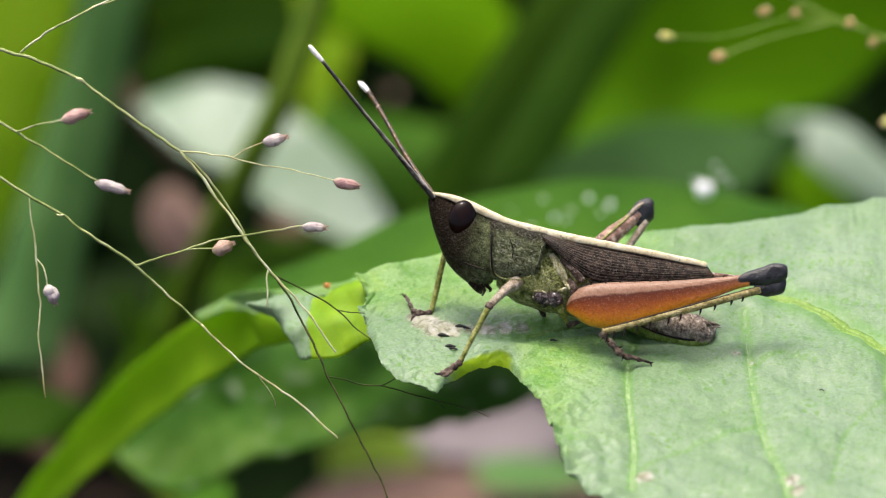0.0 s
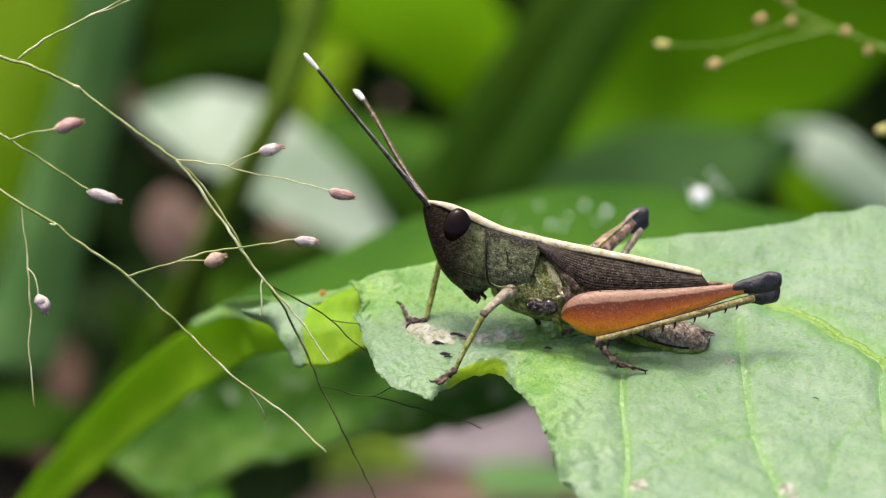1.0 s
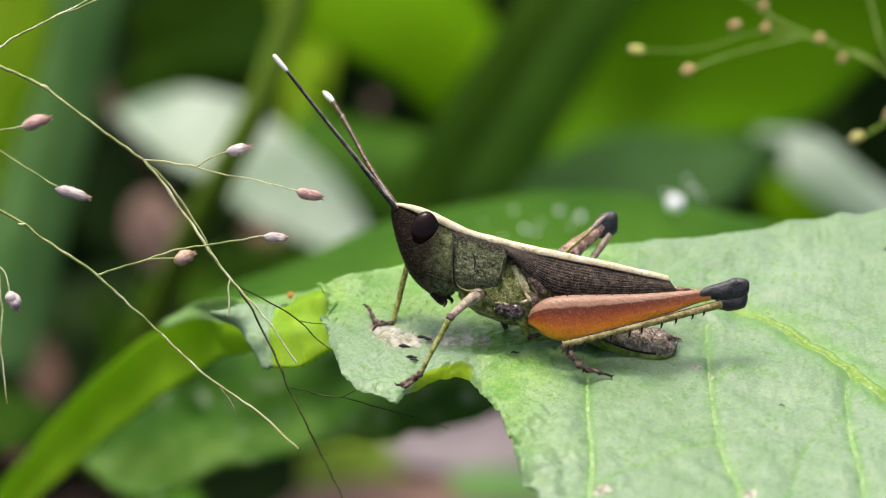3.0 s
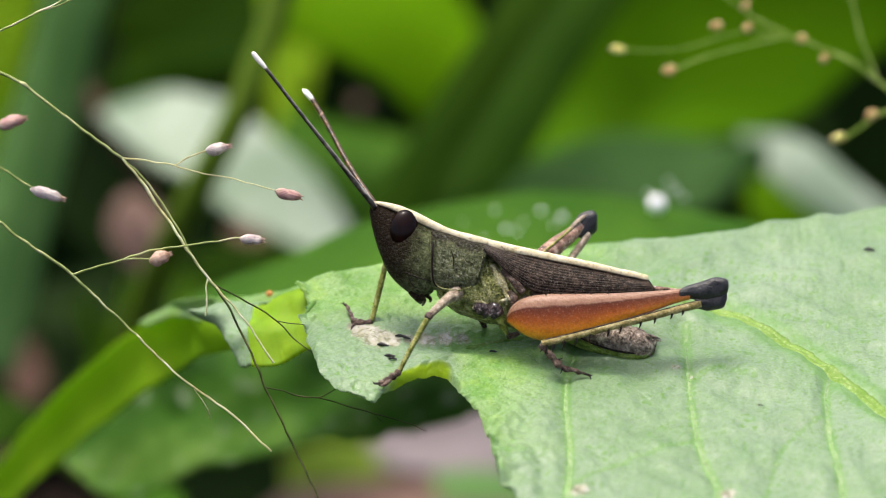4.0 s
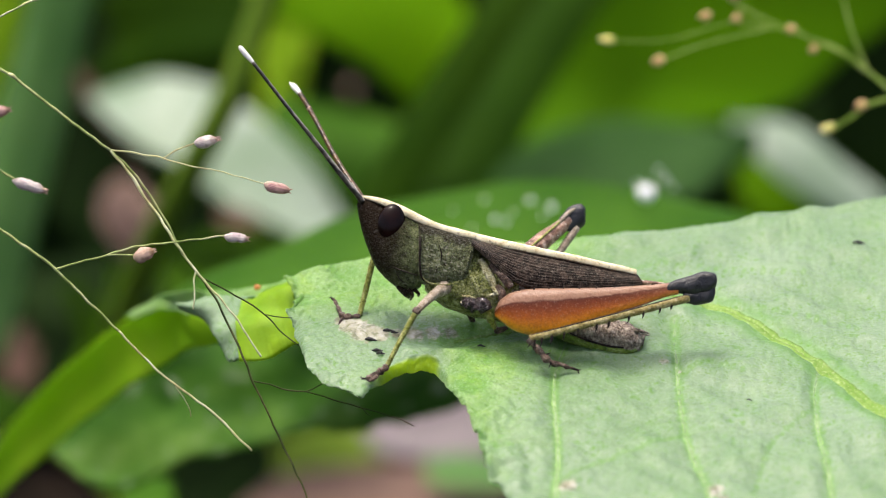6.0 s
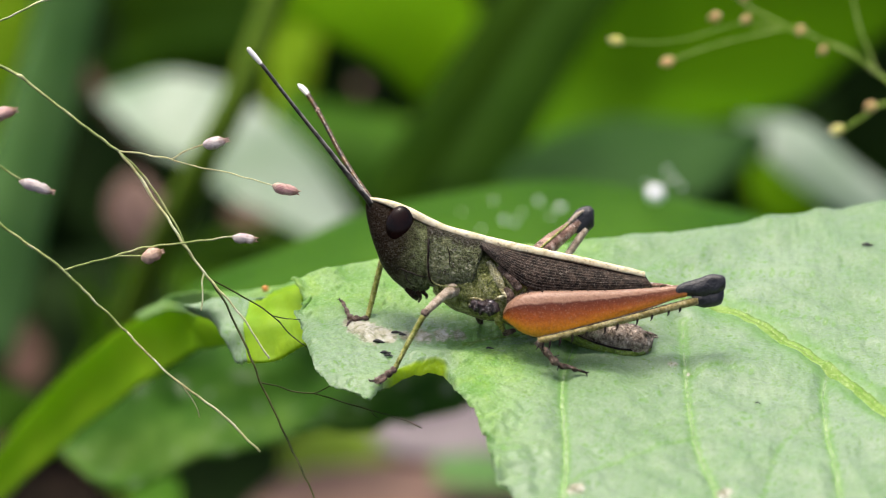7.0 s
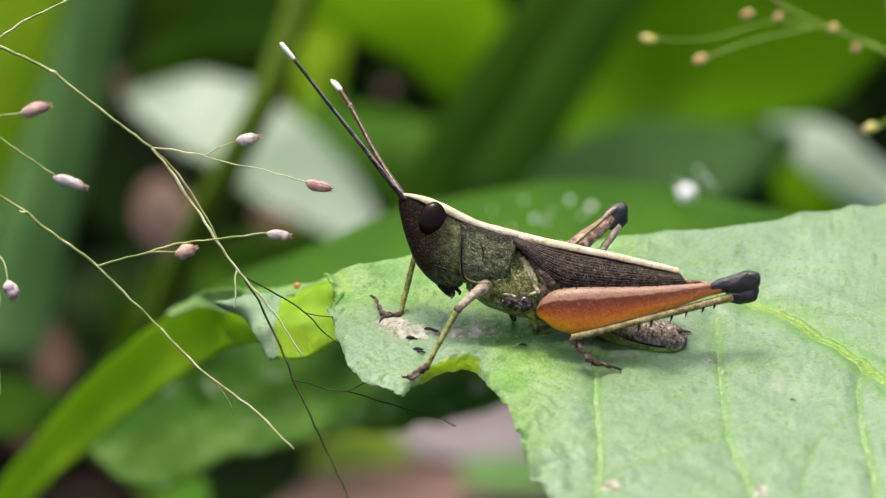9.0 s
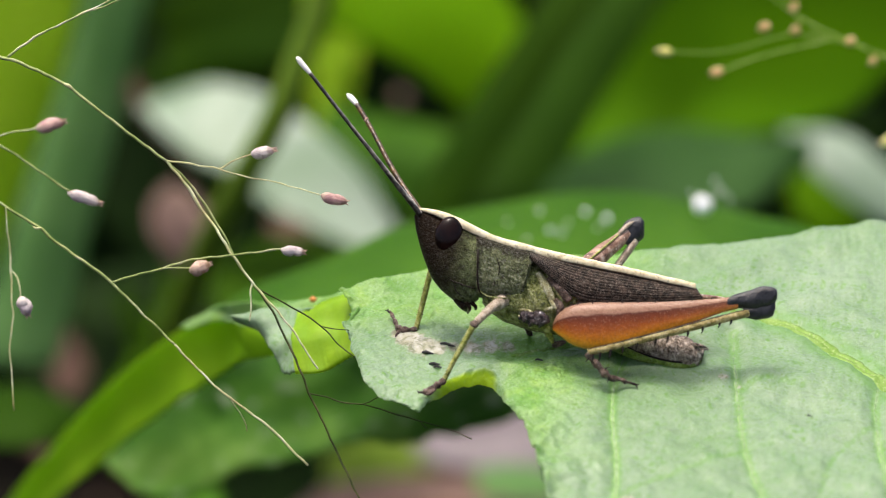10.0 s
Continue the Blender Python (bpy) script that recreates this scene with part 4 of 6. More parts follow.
    for pts, r, m in (([(7.94, -2, -0.66), (8.41, -2.12, -2.08), (9.02, -2.1, -3.64)], 0.16, SIDE), ([(9.04, -1.7, -0.43), (9.74, -1.92, -1.65), (10.49, -2, -3.17)], 0.42, PLATE), ([(9.84, -1.7, -0.52), (10.59, -1.95, -1.75), (11.15, -2, -2.79)], 0.28, SIDE),
                      ([(9.63, -2.3, -3.54), (10.09, -2.45, -3.35), (10.75, -2.5, -3.07)], 0.14, PLATE)):
        leg_piece("side_plate", pts, [r * 0.6, r, r * 0.5], m, thorax, "", 8)
    for pts, rad in (([(9.9, -1.9, -0.8), (10.9, -2.0, -1.8), (11.7, -2.1, -2.7)], [0.2, 0.4, 0.3]), ([(10.5, -2.3, -2.6), (10.9, -2.5, -3.2), (10.8, -2.6, -3.9)], [0.2, 0.34, 0.2])):
        leg_piece("hip_plate", pts, rad, FOOT, thorax, "dark reddish brown hip plate", 10)
    for pts, rad in (([(10.05, -2.3, -2.7), (10.35, -2.5, -3.05), (10.6, -2.6, -3.4)], [0.1, 0.16, 0.06]), ([(7.6, -2.2, -3.5), (8.2, -2.45, -3.55), (8.7, -2.6, -3.7)], [0.08, 0.13, 0.06]), ([(7.5, -2.2, -4.0), (8.0, -2.5, -4.1), (8.4, -2.6, -4.35)], [0.08, 0.12, 0.05])):
        leg_piece("pale_ridge", pts, rad, PLATE, thorax, "ivory ridge beside the hip", 8)
    bm = bmesh.new()
    ball(bm, (9.35, -2.85, -4.15), 0.5, 0.45, 0.62, -15, 18)
    part("hip_knob", bm, EYE_GLOSS, thorax, "glossy purple-black hip knob")
    # abdomen in rings
    top = [(10.76, 0, -1.38), (13.14, 0, -2.33), (15.52, -0.1, -3.28), (17.41, -0.2, -4.33), (19.31, -0.3, -5.09), (20.97, -0.4, -5.42), (22.15, -0.5, -5.94), (23, -0.5, -6.61)]
    low = [(10.28, 0, -5.48), (12.66, 0, -5.95), (15.04, -0.1, -6.62), (17.17, -0.2, -7.28), (19.07, -0.3, -7.85), (20.82, -0.4, -8.18), (22.05, -0.5, -8.22), (22.72, -0.5, -7.84)]
    wid = [1.8, 1.7, 1.6, 1.5, 1.45, 1.4, 1.2, 0.5]
    bm = bmesh.new()
    s = spline([(*a, *b, w) for a, b, w in zip(top, low, wid)], 8)
    rows = []
    for i, q in enumerate(s):
        swell = 0.94 + 0.13 * math.sin(math.pi * ((i % 8) / 8)) ** 0.5
        a, b = Vector(q[:3]), Vector(q[3:6])
        c, hh = (a + b) / 2, (a - b) / 2 * swell
        rows.append([c + hh * math.cos(2 * math.pi * j / 32) + Vector((0, -q[6] * swell, 0)) * math.sin(2 * math.pi * j / 32) for j in range(32)])
    grid(bm, rows, True, True)
    belly = part("abdomen", bm, BELLY, g, "speckled grey-brown ringed abdomen")
    bm = bmesh.new()
    loft(bm, [((14.98, -1.1, -5.64), (14.54, -0.6, -6.41), 0.5), ((17.35, -1.15, -6.78), (17.15, -0.6, -7.55), 0.55), ((19.72, -1.15, -7.44), (19.51, -0.8, -8.21), 0.6), ((21.86, -1.1, -7.54), (21.64, -0.9, -8.4), 0.55), ((22.78, -0.9, -7.26), (22.68, -0.9, -7.73), 0.2)], 16, 5)
    part("belly_plate", bm, KEEL, belly, "dark green belly plates")
    leg_piece("side_line", [(15.9, -1.55, -6.11), (17.79, -1.6, -6.96), (19.92, -1.6, -7.52), (21.83, -1.45, -7.62), (22.67, -1, -7.35)], [0.05, 0.08, 0.09, 0.08, 0.04], SPINE, belly, "black line above the belly plates", 6)
    leg_piece("cercus", [(21.84, -1.3, -6.21), (22.54, -1.4, -6.25), (23.3, -1.4, -6.44)], [0.22, 0.17, 0.03], BELLY, belly)
    leg_piece("cercus", [(22.2, 0.2, -6.38), (22.78, 0.2, -6.53), (23.44, 0.2, -6.62)], [0.2, 0.15, 0.03], BELLY, belly)
    # forewings: veined, folded like a roof
    for near in (True, False):
        sgn = -1 if near else 1
        a = spline([(8.47, 0, 1.38), (12.19, 0, 0.62), (17.43, 0, -0.38), (22.19, 0, -1.38)], 20)
        b = spline([(8.28, 0, 0.81), (10.76, 0, -1.38), (12.43, 0, -2.52), (14.57, 0, -2.81), (18.85, 0, -2.81), (22.76, 0, -2.33)], 12)
        n = 70
        aa = [Vector([np.interp(t, np.linspace(0, 1, len(a)), a[:, k]) for k in range(3)]) for t in np.linspace(0, 1, n)]
        bb = [Vector([np.interp(t, np.linspace(0, 1, len(b)), b[:, k]) for k in range(3)]) for t in np.linspace(0, 1, n)]
        rows = []
        for i in range(n):
            t = i / (n - 1)
            row = []
            for j in range(45):
                w = j / 44
                p = aa[i].lerp(bb[i], w)
                out = 0.25 + (2.35 - 1.35 * t) * math.sin(min(w * 1.9, 1.5708)) ** 0.8
                ridge = 0.02 * abs(math.sin(w * 26 + 0.8 * t)) + 0.03 * noise.noise(Vector((t * 30, w * 12, 0)))
                p.y = sgn * (out + ridge)
                row.append(p)
            rows.append(row)
        bm = bmesh.new()
        grid(bm, rows)
        wing = part("forewing", bm, WING, g, "dark brown veined forewing", 0.06)
        bm = bmesh.new()
        y = -0.42 if near else 0.42
        picks = aa[::9] + [aa[-1]]
        loft(bm, [(tuple(p + Vector((0, y, 0.02 + 0.40 - 0.018 * k))), tuple(p + Vector((0, y, 0.02 - 0.40 + 0.018 * k))), 0.55 - 0.02 * k) for k, p in enumerate(picks)], 16, 6, 0.5, 0.04, 1.5)
        part("wing_stripe", bm, CREAM, wing, "cream upper wing edge")
    bm = bmesh.new()
    loft(bm, [((18.85, 0, -1.76), (18.85, 0, -2.71), 0.5), ((22.19, 0, -1.95), (22.19, 0, -2.52), 0.35), ((23.85, 0, -2.09), (23.85, 0, -2.43), 0.2), ((24.76, 0, -2.24), (24.76, 0, -2.33), 0.05)], 14, 5)
    part("hindwing_tip", bm, FAR_FEMUR, g, "brown hindwing tip")
    # near hind leg
    Y = -3.2
    bm = bmesh.new()
    loft(bm, [((10.33, -2.4, -4.58), (10.33, -2.4, -5.14), 0.3), ((10.74, -2.8, -3.82), (10.93, -2.8, -5.61), 0.75), ((11.67, -3.2, -3.15), (12.04, -3.2, -6.35), 1.0), ((13.21, -3.3, -2.82), (13.45, -3.3, -6.63), 1.1), ((15.32, -3.4, -2.73), (15.42, -3.4, -6.39), 1.05),
              ((17.67, -3.4, -2.68), (17.77, -3.4, -5.69), 0.92), ((20.02, -3.5, -2.58), (20.11, -3.5, -4.89), 0.75), ((22.36, -3.6, -2.4), (22.45, -3.6, -4.09), 0.6), ((24.23, -3.7, -2.21), (24.32, -3.7, -3.38), 0.48), ((25.39, -3.8, -2.02), (25.44, -3.8, -3.1), 0.42)], 48, 7, 0.66, 0.03, 1.5)
    femur = part("hind_femur", bm, FEMUR, g, "orange-red hind thigh with pinkish upper ridge")
    leg_piece("thigh_ridge", [(11.1, -3.3, -5.69), (13.42, -3.9, -6.38), (17.17, -3.9, -5.58), (21.85, -4, -4.17), (24.67, -4, -3.14)], [0.04, 0.07, 0.07, 0.07, 0.04], FEMUR, femur, "", 8)
    for q in ((12.31, -3.6, -2.96), (13.52, -3.8, -2.77), (14.74, -3.8, -2.7), (15.96, -3.8, -2.68), (17.27, -3.8, -2.65), (18.68, -3.8, -2.63), (20.18, -3.8, -2.56), (21.68, -3.8, -2.44), (23.28, -3.8, -2.3)):
        leg_piece("thigh_tooth", [tuple(Vector(q) - Vector((0, 0, 0.12))), q, tuple(Vector(q) + Vector((0.12, 0, 0.14)))], [0.08, 0.06, 0.01], SPINE, femur, "", 6)
    bm = bmesh.new()
    loft(bm, [((24.5, -3.75, -2.21), (24.5, -3.75, -3.05), 0.4), ((25.62, -3.8, -1.83), (25.72, -3.8, -3.05), 0.5), ((26.79, -3.9, -1.41), (26.83, -3.9, -3.14), 0.62), ((27.87, -3.9, -1.17), (27.87, -3.9, -2.86), 0.62), ((28.48, -3.9, -1.36), (28.48, -3.9, -2.49), 0.5), ((28.62, -3.9, -1.74), (28.62, -3.9, -2.2), 0.2)], 26, 6, 0.9, 0.12, 1.3)
    knee = part("knee", bm, KNEE, g, "black swollen knee")
    bm = bmesh.new()
    loft(bm, [((25.8, -3.9, -2.86), (25.9, -3.9, -3.71), 0.3), ((26.55, -3.9, -2.77), (26.55, -3.9, -3.94), 0.42), ((27.49, -3.9, -2.58), (27.49, -3.9, -3.89), 0.45), ((28.24, -3.9, -2.3), (28.24, -3.9, -3.61), 0.42), ((28.48, -3.9, -2.49), (28.48, -3.9, -3.14), 0.25)], 22, 6, 0.9, 0.12, 1.6)
    part("knee_lobe", bm, KNEE, knee)
    shin = [(26.31, -4, -3.38), (24.18, -4.2, -3.94), (21.35, -4.4, -4.73), (18.06, -4.6, -5.61), (15.24, -4.8, -6.36), (13.18, -4.9, -6.87)]
    tibia = leg_piece("hind_tibia", shin, [0.36, 0.34, 0.32, 0.30, 0.30, 0.32], TIBIA, g, "tan shin with dark spines")
    bm = bmesh.new()
    tube(bm, [Vector(p) + Vector((0, -0.14, 0.3)) for p in shin], [0.05, 0.06, 0.06, 0.06, 0.05, 0.04], 8, 5)
    part("shin_line", bm, SPINE, tibia, "dark line along the shin")
    s = spline(shin, 10)
    for k, t in enumerate((0.14, 0.23, 0.32, 0.41, 0.5, 0.58, 0.66, 0.74, 0.82, 0.90, 0.97)):
        q = Vector(s[int(t * (len(s) - 1))])
        big = 0.34 + 0.42 * t
        bm = bmesh.new()
        tube(bm, [q + Vector((0, -0.15, -0.18)), q + Vector((-0.03, -0.22, -0.25 - 0.5 * big)), q + Vector((-0.14, -0.25, -0.25 - big))], [0.12, 0.085, 0.015], 6, 3)
        part("spine", bm, SPINE, tibia)
    foot = leg_piece("hind_foot", [(13.09, -4.9, -6.87), (13.65, -4.9, -7.52), (14.39, -5, -8.36), (15.05, -4.9, -8.83), (16.08, -4.8, -9.12), (16.74, -4.8, -9.3)], [0.28, 0.26, 0.3, 0.22, 0.2, 0.12], FOOT, g, "reddish brown clawed foot")
    for e in ((17.28, -5, -9.76), (17.45, -4.6, -9.4)):
        leg_piece("claw", [(16.64, -4.8, -9.26), (17.11, -4.8, -9.4), e], [0.1, 0.09, 0.02], SPINE, foot, "", 6)
    for q, e in (((13.36, -5, -7.15), (12.98, -5.2, -7.61)), ((13.83, -5, -7.8), (13.43, -5.4, -7.42)), ((14.95, -5, -8.78), (14.75, -5.2, -9.29)), ((14.29, -5, -8.27), (14.94, -5.1, -7.99))):
        leg_piece("spur", [q, tuple((Vector(q) + Vector(e)) / 2), e], [0.09, 0.06, 0.015], SPINE, foot, "", 6)
    # far hind leg, behind the wings
    far = leg_piece("hind_femur", [(11.34, 2.5, -3.8), (12.86, 4, -0.68), (14.38, 5.5, 1.02), (15.65, 6.3, 2), (16.81, 7, 2.98)], [1.0, 0.95, 0.82, 0.66, 0.55], FAR_FEMUR, g, "tan far hind thigh", 20)
    leg_piece("thigh_ridge", [(13.22, 3.5, 0.43), (14.6, 4.9, 1.6), (16.64, 6.6, 3.37)], [0.08, 0.1, 0.08], OLIVE, far, "", 6)
    bm = bmesh.new()
    loft(bm, [((16, 6.6, 3.17), (16.49, 6.6, 2.1), 0.35), ((16.71, 7, 3.96), (17.3, 7, 1.91), 0.5), ((17.31, 7.2, 4.35), (17.8, 7.2, 2.2), 0.55), ((17.9, 7.3, 4.4), (18.25, 7.3, 2.59), 0.5), ((18.25, 7.3, 4.06), (18.3, 7.3, 3.08), 0.25)], 24, 6, 0.9, 0.12, 1.4)
    part("knee", bm, KNEE, g, "black swollen knee")
    # added pale strip stands in for the glossy knee's highlight
    leg_piece("knee_highlight", [(15.95, 6.1, 2.75), (16.45, 6.35, 3.3), (16.95, 6.6, 3.75), (17.35, 6.75, 4.0)], [0.12, 0.2, 0.17, 0.06], PALE, far, "pale strip modelled as the highlight on the knee", 8)
    leg_piece("hind_tibia", [(17.49, 7, 2.39), (16.88, 6.6, 1.42), (15.97, 6, 0.15), (14.6, 5, -1.89), (12.86, 4, -4.78)], [0.36, 0.33, 0.31, 0.30, 0.28], PALE, g, "pale tan far shin")
    # near fore leg
    leg_piece("coxa", [(6.2, -1.5, -2.79), (5.71, -2.2, -3.16), (5.28, -2.6, -3.35)], [0.62, 0.5, 0.38], PALE, g, "pale hip joint")
    leg_piece("fore_femur", [(5.66, -2.4, -3.07), (4.99, -3.2, -3.62), (4.31, -4.2, -4.26), (3.83, -4.8, -4.77)], [0.42, 0.38, 0.32, 0.27], PALE, g, "pale tan fore thigh")
    bm = bmesh.new()
    ball(bm, (3.83, -4.8, -4.72), 0.36, 0.34, 0.36, 20, 14)
    part("fore_knee", bm, FOOT, g)
    shin = [(3.74, -4.8, -4.91), (3.18, -4.8, -5.94), (2.43, -4.9, -7.34), (1.78, -5, -8.64), (1.45, -5, -9.3)]
    shank = leg_piece("fore_tibia", shin, [0.26, 0.24, 0.22, 0.2, 0.22], OLIVE, g, "olive fore shin")
    hairs(shank, shin, 0.35, 16, 4)
    foot = leg_piece("fore_foot", [(1.49, -5, -9.3), (1.03, -5.4, -9.66), (0.51, -5.8, -9.92), (0, -6.3, -10.23), (-0.37, -6.4, -10.32)], [0.24, 0.3, 0.22, 0.24, 0.1], FOOT, g, "grey-brown clawed foot")
    leg_piece("claw", [(-0.23, -6.4, -10.27), (-0.56, -6.4, -10.27), (-0.7, -6.3, -10.09)], [0.1, 0.08, 0.02], SPINE, foot, "", 6)
    leg_piece("pad", [(0.74, -5.9, -10.01), (0.28, -6.5, -10.36), (-0.05, -6.6, -10.45)], [0.16, 0.18, 0.08], FOOT, foot, "", 8)
    # far fore leg
    leg_piece("fore_femur", [(3.16, 1.5, -1.87), (1.49, 2.4, -0.67), (0.19, 2.9, -0.05)], [0.42, 0.36, 0.3], PALE, g, "pale far fore thigh")
    shin = [(0.19, 2.9, -0.24), (-0.19, 3, -1.88), (-0.63, 3, -3.8), (-1.01, 2.8, -5.34)]
    shank = leg_piece("fore_tibia", shin, [0.25, 0.25, 0.24, 0.22], OLIVE, g, "olive far fore shin")
    hairs(shank, shin, 0.4, 20, 5)
    foot = leg_piece("fore_foot", [(-0.96, 2.7, -5.39), (-1.73, 2.4, -5.48), (-2.4, 2.4, -5.43), (-2.7, 2.9, -5.01), (-2.99, 3.6, -4.39), (-3.29, 3.9, -4.01)], [0.24, 0.26, 0.28, 0.18, 0.16, 0.1], FOOT, g, "reddish brown clawed foot")
    for e in ((-3.68, 4.2, -3.92), (-3.38, 4, -3.77)):
        leg_piece("claw", [(-3.19, 3.8, -4.15), (-3.43, 4, -3.91), e], [0.08, 0.07, 0.02], SPINE, foot, "", 6)
    leg_piece("spur", [(-2.31, 2.3, -5.52), (-2.59, 2, -5.8), (-2.73, 1.5, -6.08)], [0.16, 0.12, 0.03], FOOT, foot, "", 6)
    # middle legs, drawn in under the body
    for pts, rad, m, nm in (([(7.94, -1.9, -3.83), (8.4, -2.4, -4.2), (8.77, -2.6, -4.57)], [0.5, 0.62, 0.4], COXA, "coxa"), ([(8.87, -2.3, -3.96), (9.32, -2.9, -4.29), (9.56, -2.9, -4.76)], [0.4, 0.62, 0.42], COXA, "mid_femur"),
                            ([(9.48, -2.6, -4.67), (10.02, -2, -5.43), (10.32, -1.4, -6.11)], [0.35, 0.25, 0.25], OLIVE, "mid_tibia"), ([(10.33, -1.3, -6.02), (10.81, -1.2, -6.3), (11.49, -0.8, -6.12)], [0.25, 0.28, 0.12], FOOT, "mid_foot")):
        bm = bmesh.new()
        for q in tube(bm, pts, rad, 18, 8):
            for w in q:
                w.co += Vector((1, 1, 1)) * 0.22 * noise.noise(w.co * 2.3)
        part(nm, bm, m, g)
    leg_piece("mid_foot", [(8.19, 1.5, -4.74), (8.96, 3, -6.45), (9.62, 1.5, -7.52)], [0.25, 0.2, 0.16], FOOT, g, "", 10)


grasshopper()

# ---- grass panicles ----
def twig(name, points, radii, material, parent, label="", wobble=0.10):
    bm = bmesh.new()
    tube(bm, points, [q * 0.88 for q in radii], 7, 7, wobble)
    return part(name, bm, material, parent, label)


def spikelet(parent, a, b, width, material, label, tuft=0.0):
    """A pointed husk of two glumes from a to b."""
    a, b = Vector(a), Vector(b)
    ax = b - a
    width *= 0.9
    side = Vector((-ax.z, 0, ax.x)).normalized()
    bm = bmesh.new()
    prof = ((0.0, 0.14), (0.08, 0.5), (0.25, 0.88), (0.45, 1.0), (0.65, 0.95), (0.82, 0.74), (0.94, 0.42), (1.0, 0.14))
    rows = []
    for t, w in [tuple(q) for q in spline(prof, 4)]:
        c = a + ax * t
        c += side * 0.10 * width * noise.noise(a * 3 + ax * t * 0.8)
        ring = [c + side * math.cos(2 * math.pi * j / 18) * w * width * 0.5 + Vector((0, -1, 0)) * math.sin(2 * math.pi * j / 18) * w * width * 0.42 for j in range(18)]
        rows.append([q + (q - c) * (0.30 * noise.noise(q * 1.6) + 0.09 * noise.noise(q * 4.0)) for q in ring])
    grid(bm, rows, True, True)
    husk = part("spikelet", bm, material, parent, label)
    bm = bmesh.new()
    rows = []
    for t, w in [tuple(q) for q in spline(prof, 3)]:
        c = a + ax * (0.02 + t * 0.66)
        rows.append([c + side * math.cos(0.9 + 2.6 * j / 9) * w * width * 0.53 + Vector((0, -1, 0)) * math.sin(0.9 + 2.6 * j / 9) * w * width * 0.46 for j in range(10)])
    grid(bm, rows)
    part("glume", bm, material, husk, "", 0.02)
    # the dry points of the glumes
    for k in (-1, 1):
        e = b + ax.normalized() * 0.22 + side * 0.20 * k
        twig("husk_point", [b - ax * 0.12 + side * width * 0.12 * k, b + side * 0.12 * k, e], [0.12, 0.09, 0.02], HUSK_TAN, husk, "", 0.03)
    if tuft:
        for k in (-1, 0, 1):
            e = b + ax.normalized() * tuft + side * tuft * 0.5 * k
            twig("stigma", [b - ax * 0.08, (b + e) / 2 + side * 0.05 * k, e], [0.06, 0.05, 0.02], HUSK_TAN, husk, "", 0.02)
    return husk


def panicle_a():
    p = thing("grass_panicle", "wiry straw-coloured grass panicle with pinkish seed husks", "grass", (-37.33, 0, 16.81), "grass panicles")
    twig("stem", [(-44.95, 0, 19.09), (-40.18, 0, 17.85), (-37.33, 0, 16.81), (-34.47, 0, 16), (-32.33, 0, 15.05), (-30.57, 0, 14.19), (-27.81, 0, 12.19), (-24.47, 0, 9.81), (-22.19, 0, 8.24)], [0.17] * 5 + [0.15, 0.14, 0.14, 0.13], STALK, p, "olive grass stem")
    twig("node", [(-30.94, -0.1, 14.37), (-30.56, -0.1, 14.23), (-30.17, -0.1, 13.95)], [0.1, 0.22, 0.1], STRAW, p)
    twig("branch", [(-22.19, 0, 8.24), (-20.9, 0, 6.81), (-19.81, 0, 5.38), (-19, 0, 4.09), (-17.79, -0.3, 2.66), (-16.82, -0.5, 1.09), (-16.06, -0.5, 0.05), (-14.92, -0.5, -1.38), (-13.97, -0.5, -2.42)], [0.11, 0.12, 0.16, 0.12, 0.13, 0.14, 0.12, 0.12, 0.12], STRAW, p, "pale straw branch")
    twig("branch", [(-13.97, -0.5, -2.42), (-12.54, -0.7, -3.99), (-11.11, -0.8, -5.65), (-9.92, -0.9, -7.35), (-9.01, -1, -8.68)], [0.12, 0.1, 0.1, 0.09, 0.1], STRAW, p, "pale straw branch")
    twig("branch", [(-22.2, 0.2, 8.24), (-20.69, 0.3, 6.91), (-18.79, 0.4, 4.58), (-17.12, 0.4, 1.96), (-15.93, 0.4, -0.19), (-14.49, 0.3, -2.05)], [0.11, 0.11, 0.11, 0.11, 0.1, 0.1], STALK, p, "olive branch")
    twig("branch", [(-14.49, 0.3, -2.05), (-13.05, 0, -4), (-11.36, -0.5, -7.08), (-9.91, -1, -10.15), (-8.24, -1.5, -13.45), (-6.8, -2, -16.26), (-5.61, -2.5, -18.44), (-4.52, -3, -21.14), (-3.71, -3.5, -24.38)], [0.11, 0.11, 0.11, 0.11, 0.1, 0.1, 0.09, 0.09, 0.09], SHADED, p, "olive branch darkened as if in shade")
    twig("branch", [(-22.19, 0, 8.24), (-19.93, -0.2, 8.04), (-17.78, -0.4, 7.7), (-15.39, -0.6, 7.08), (-12.53, -0.8, 6.6), (-10.62, -1, 6.12), (-9.01, -1, 5.69)], [0.09, 0.08, 0.07, 0.06, 0.06, 0.055, 0.06], STRAW, p)
    twig("branch", [(-17.78, -0.4, 7.7), (-16.82, -0.5, 8.22), (-15.87, -0.6, 8.69), (-15.01, -0.6, 8.98)], [0.06, 0.06, 0.06, 0.07], STRAW, p)
    spikelet(p, (-15.11, -0.6, 8.93), (-13.21, -0.6, 9.41), 1.15, HUSK_PALE, "cream and purple seed husk", 0.35)
    spikelet(p, (-9.2, -1, 5.74), (-7.02, -1, 5.22), 1.1, HUSK_PINK, "pink seed husk")
    twig("branch", [(-14.68, -0.5, -1.66), (-14.82, -0.6, -2.57), (-14.73, -0.6, -3.75), (-14.82, -0.6, -4.89)], [0.1, 0.09, 0.08, 0.09], STRAW, p)
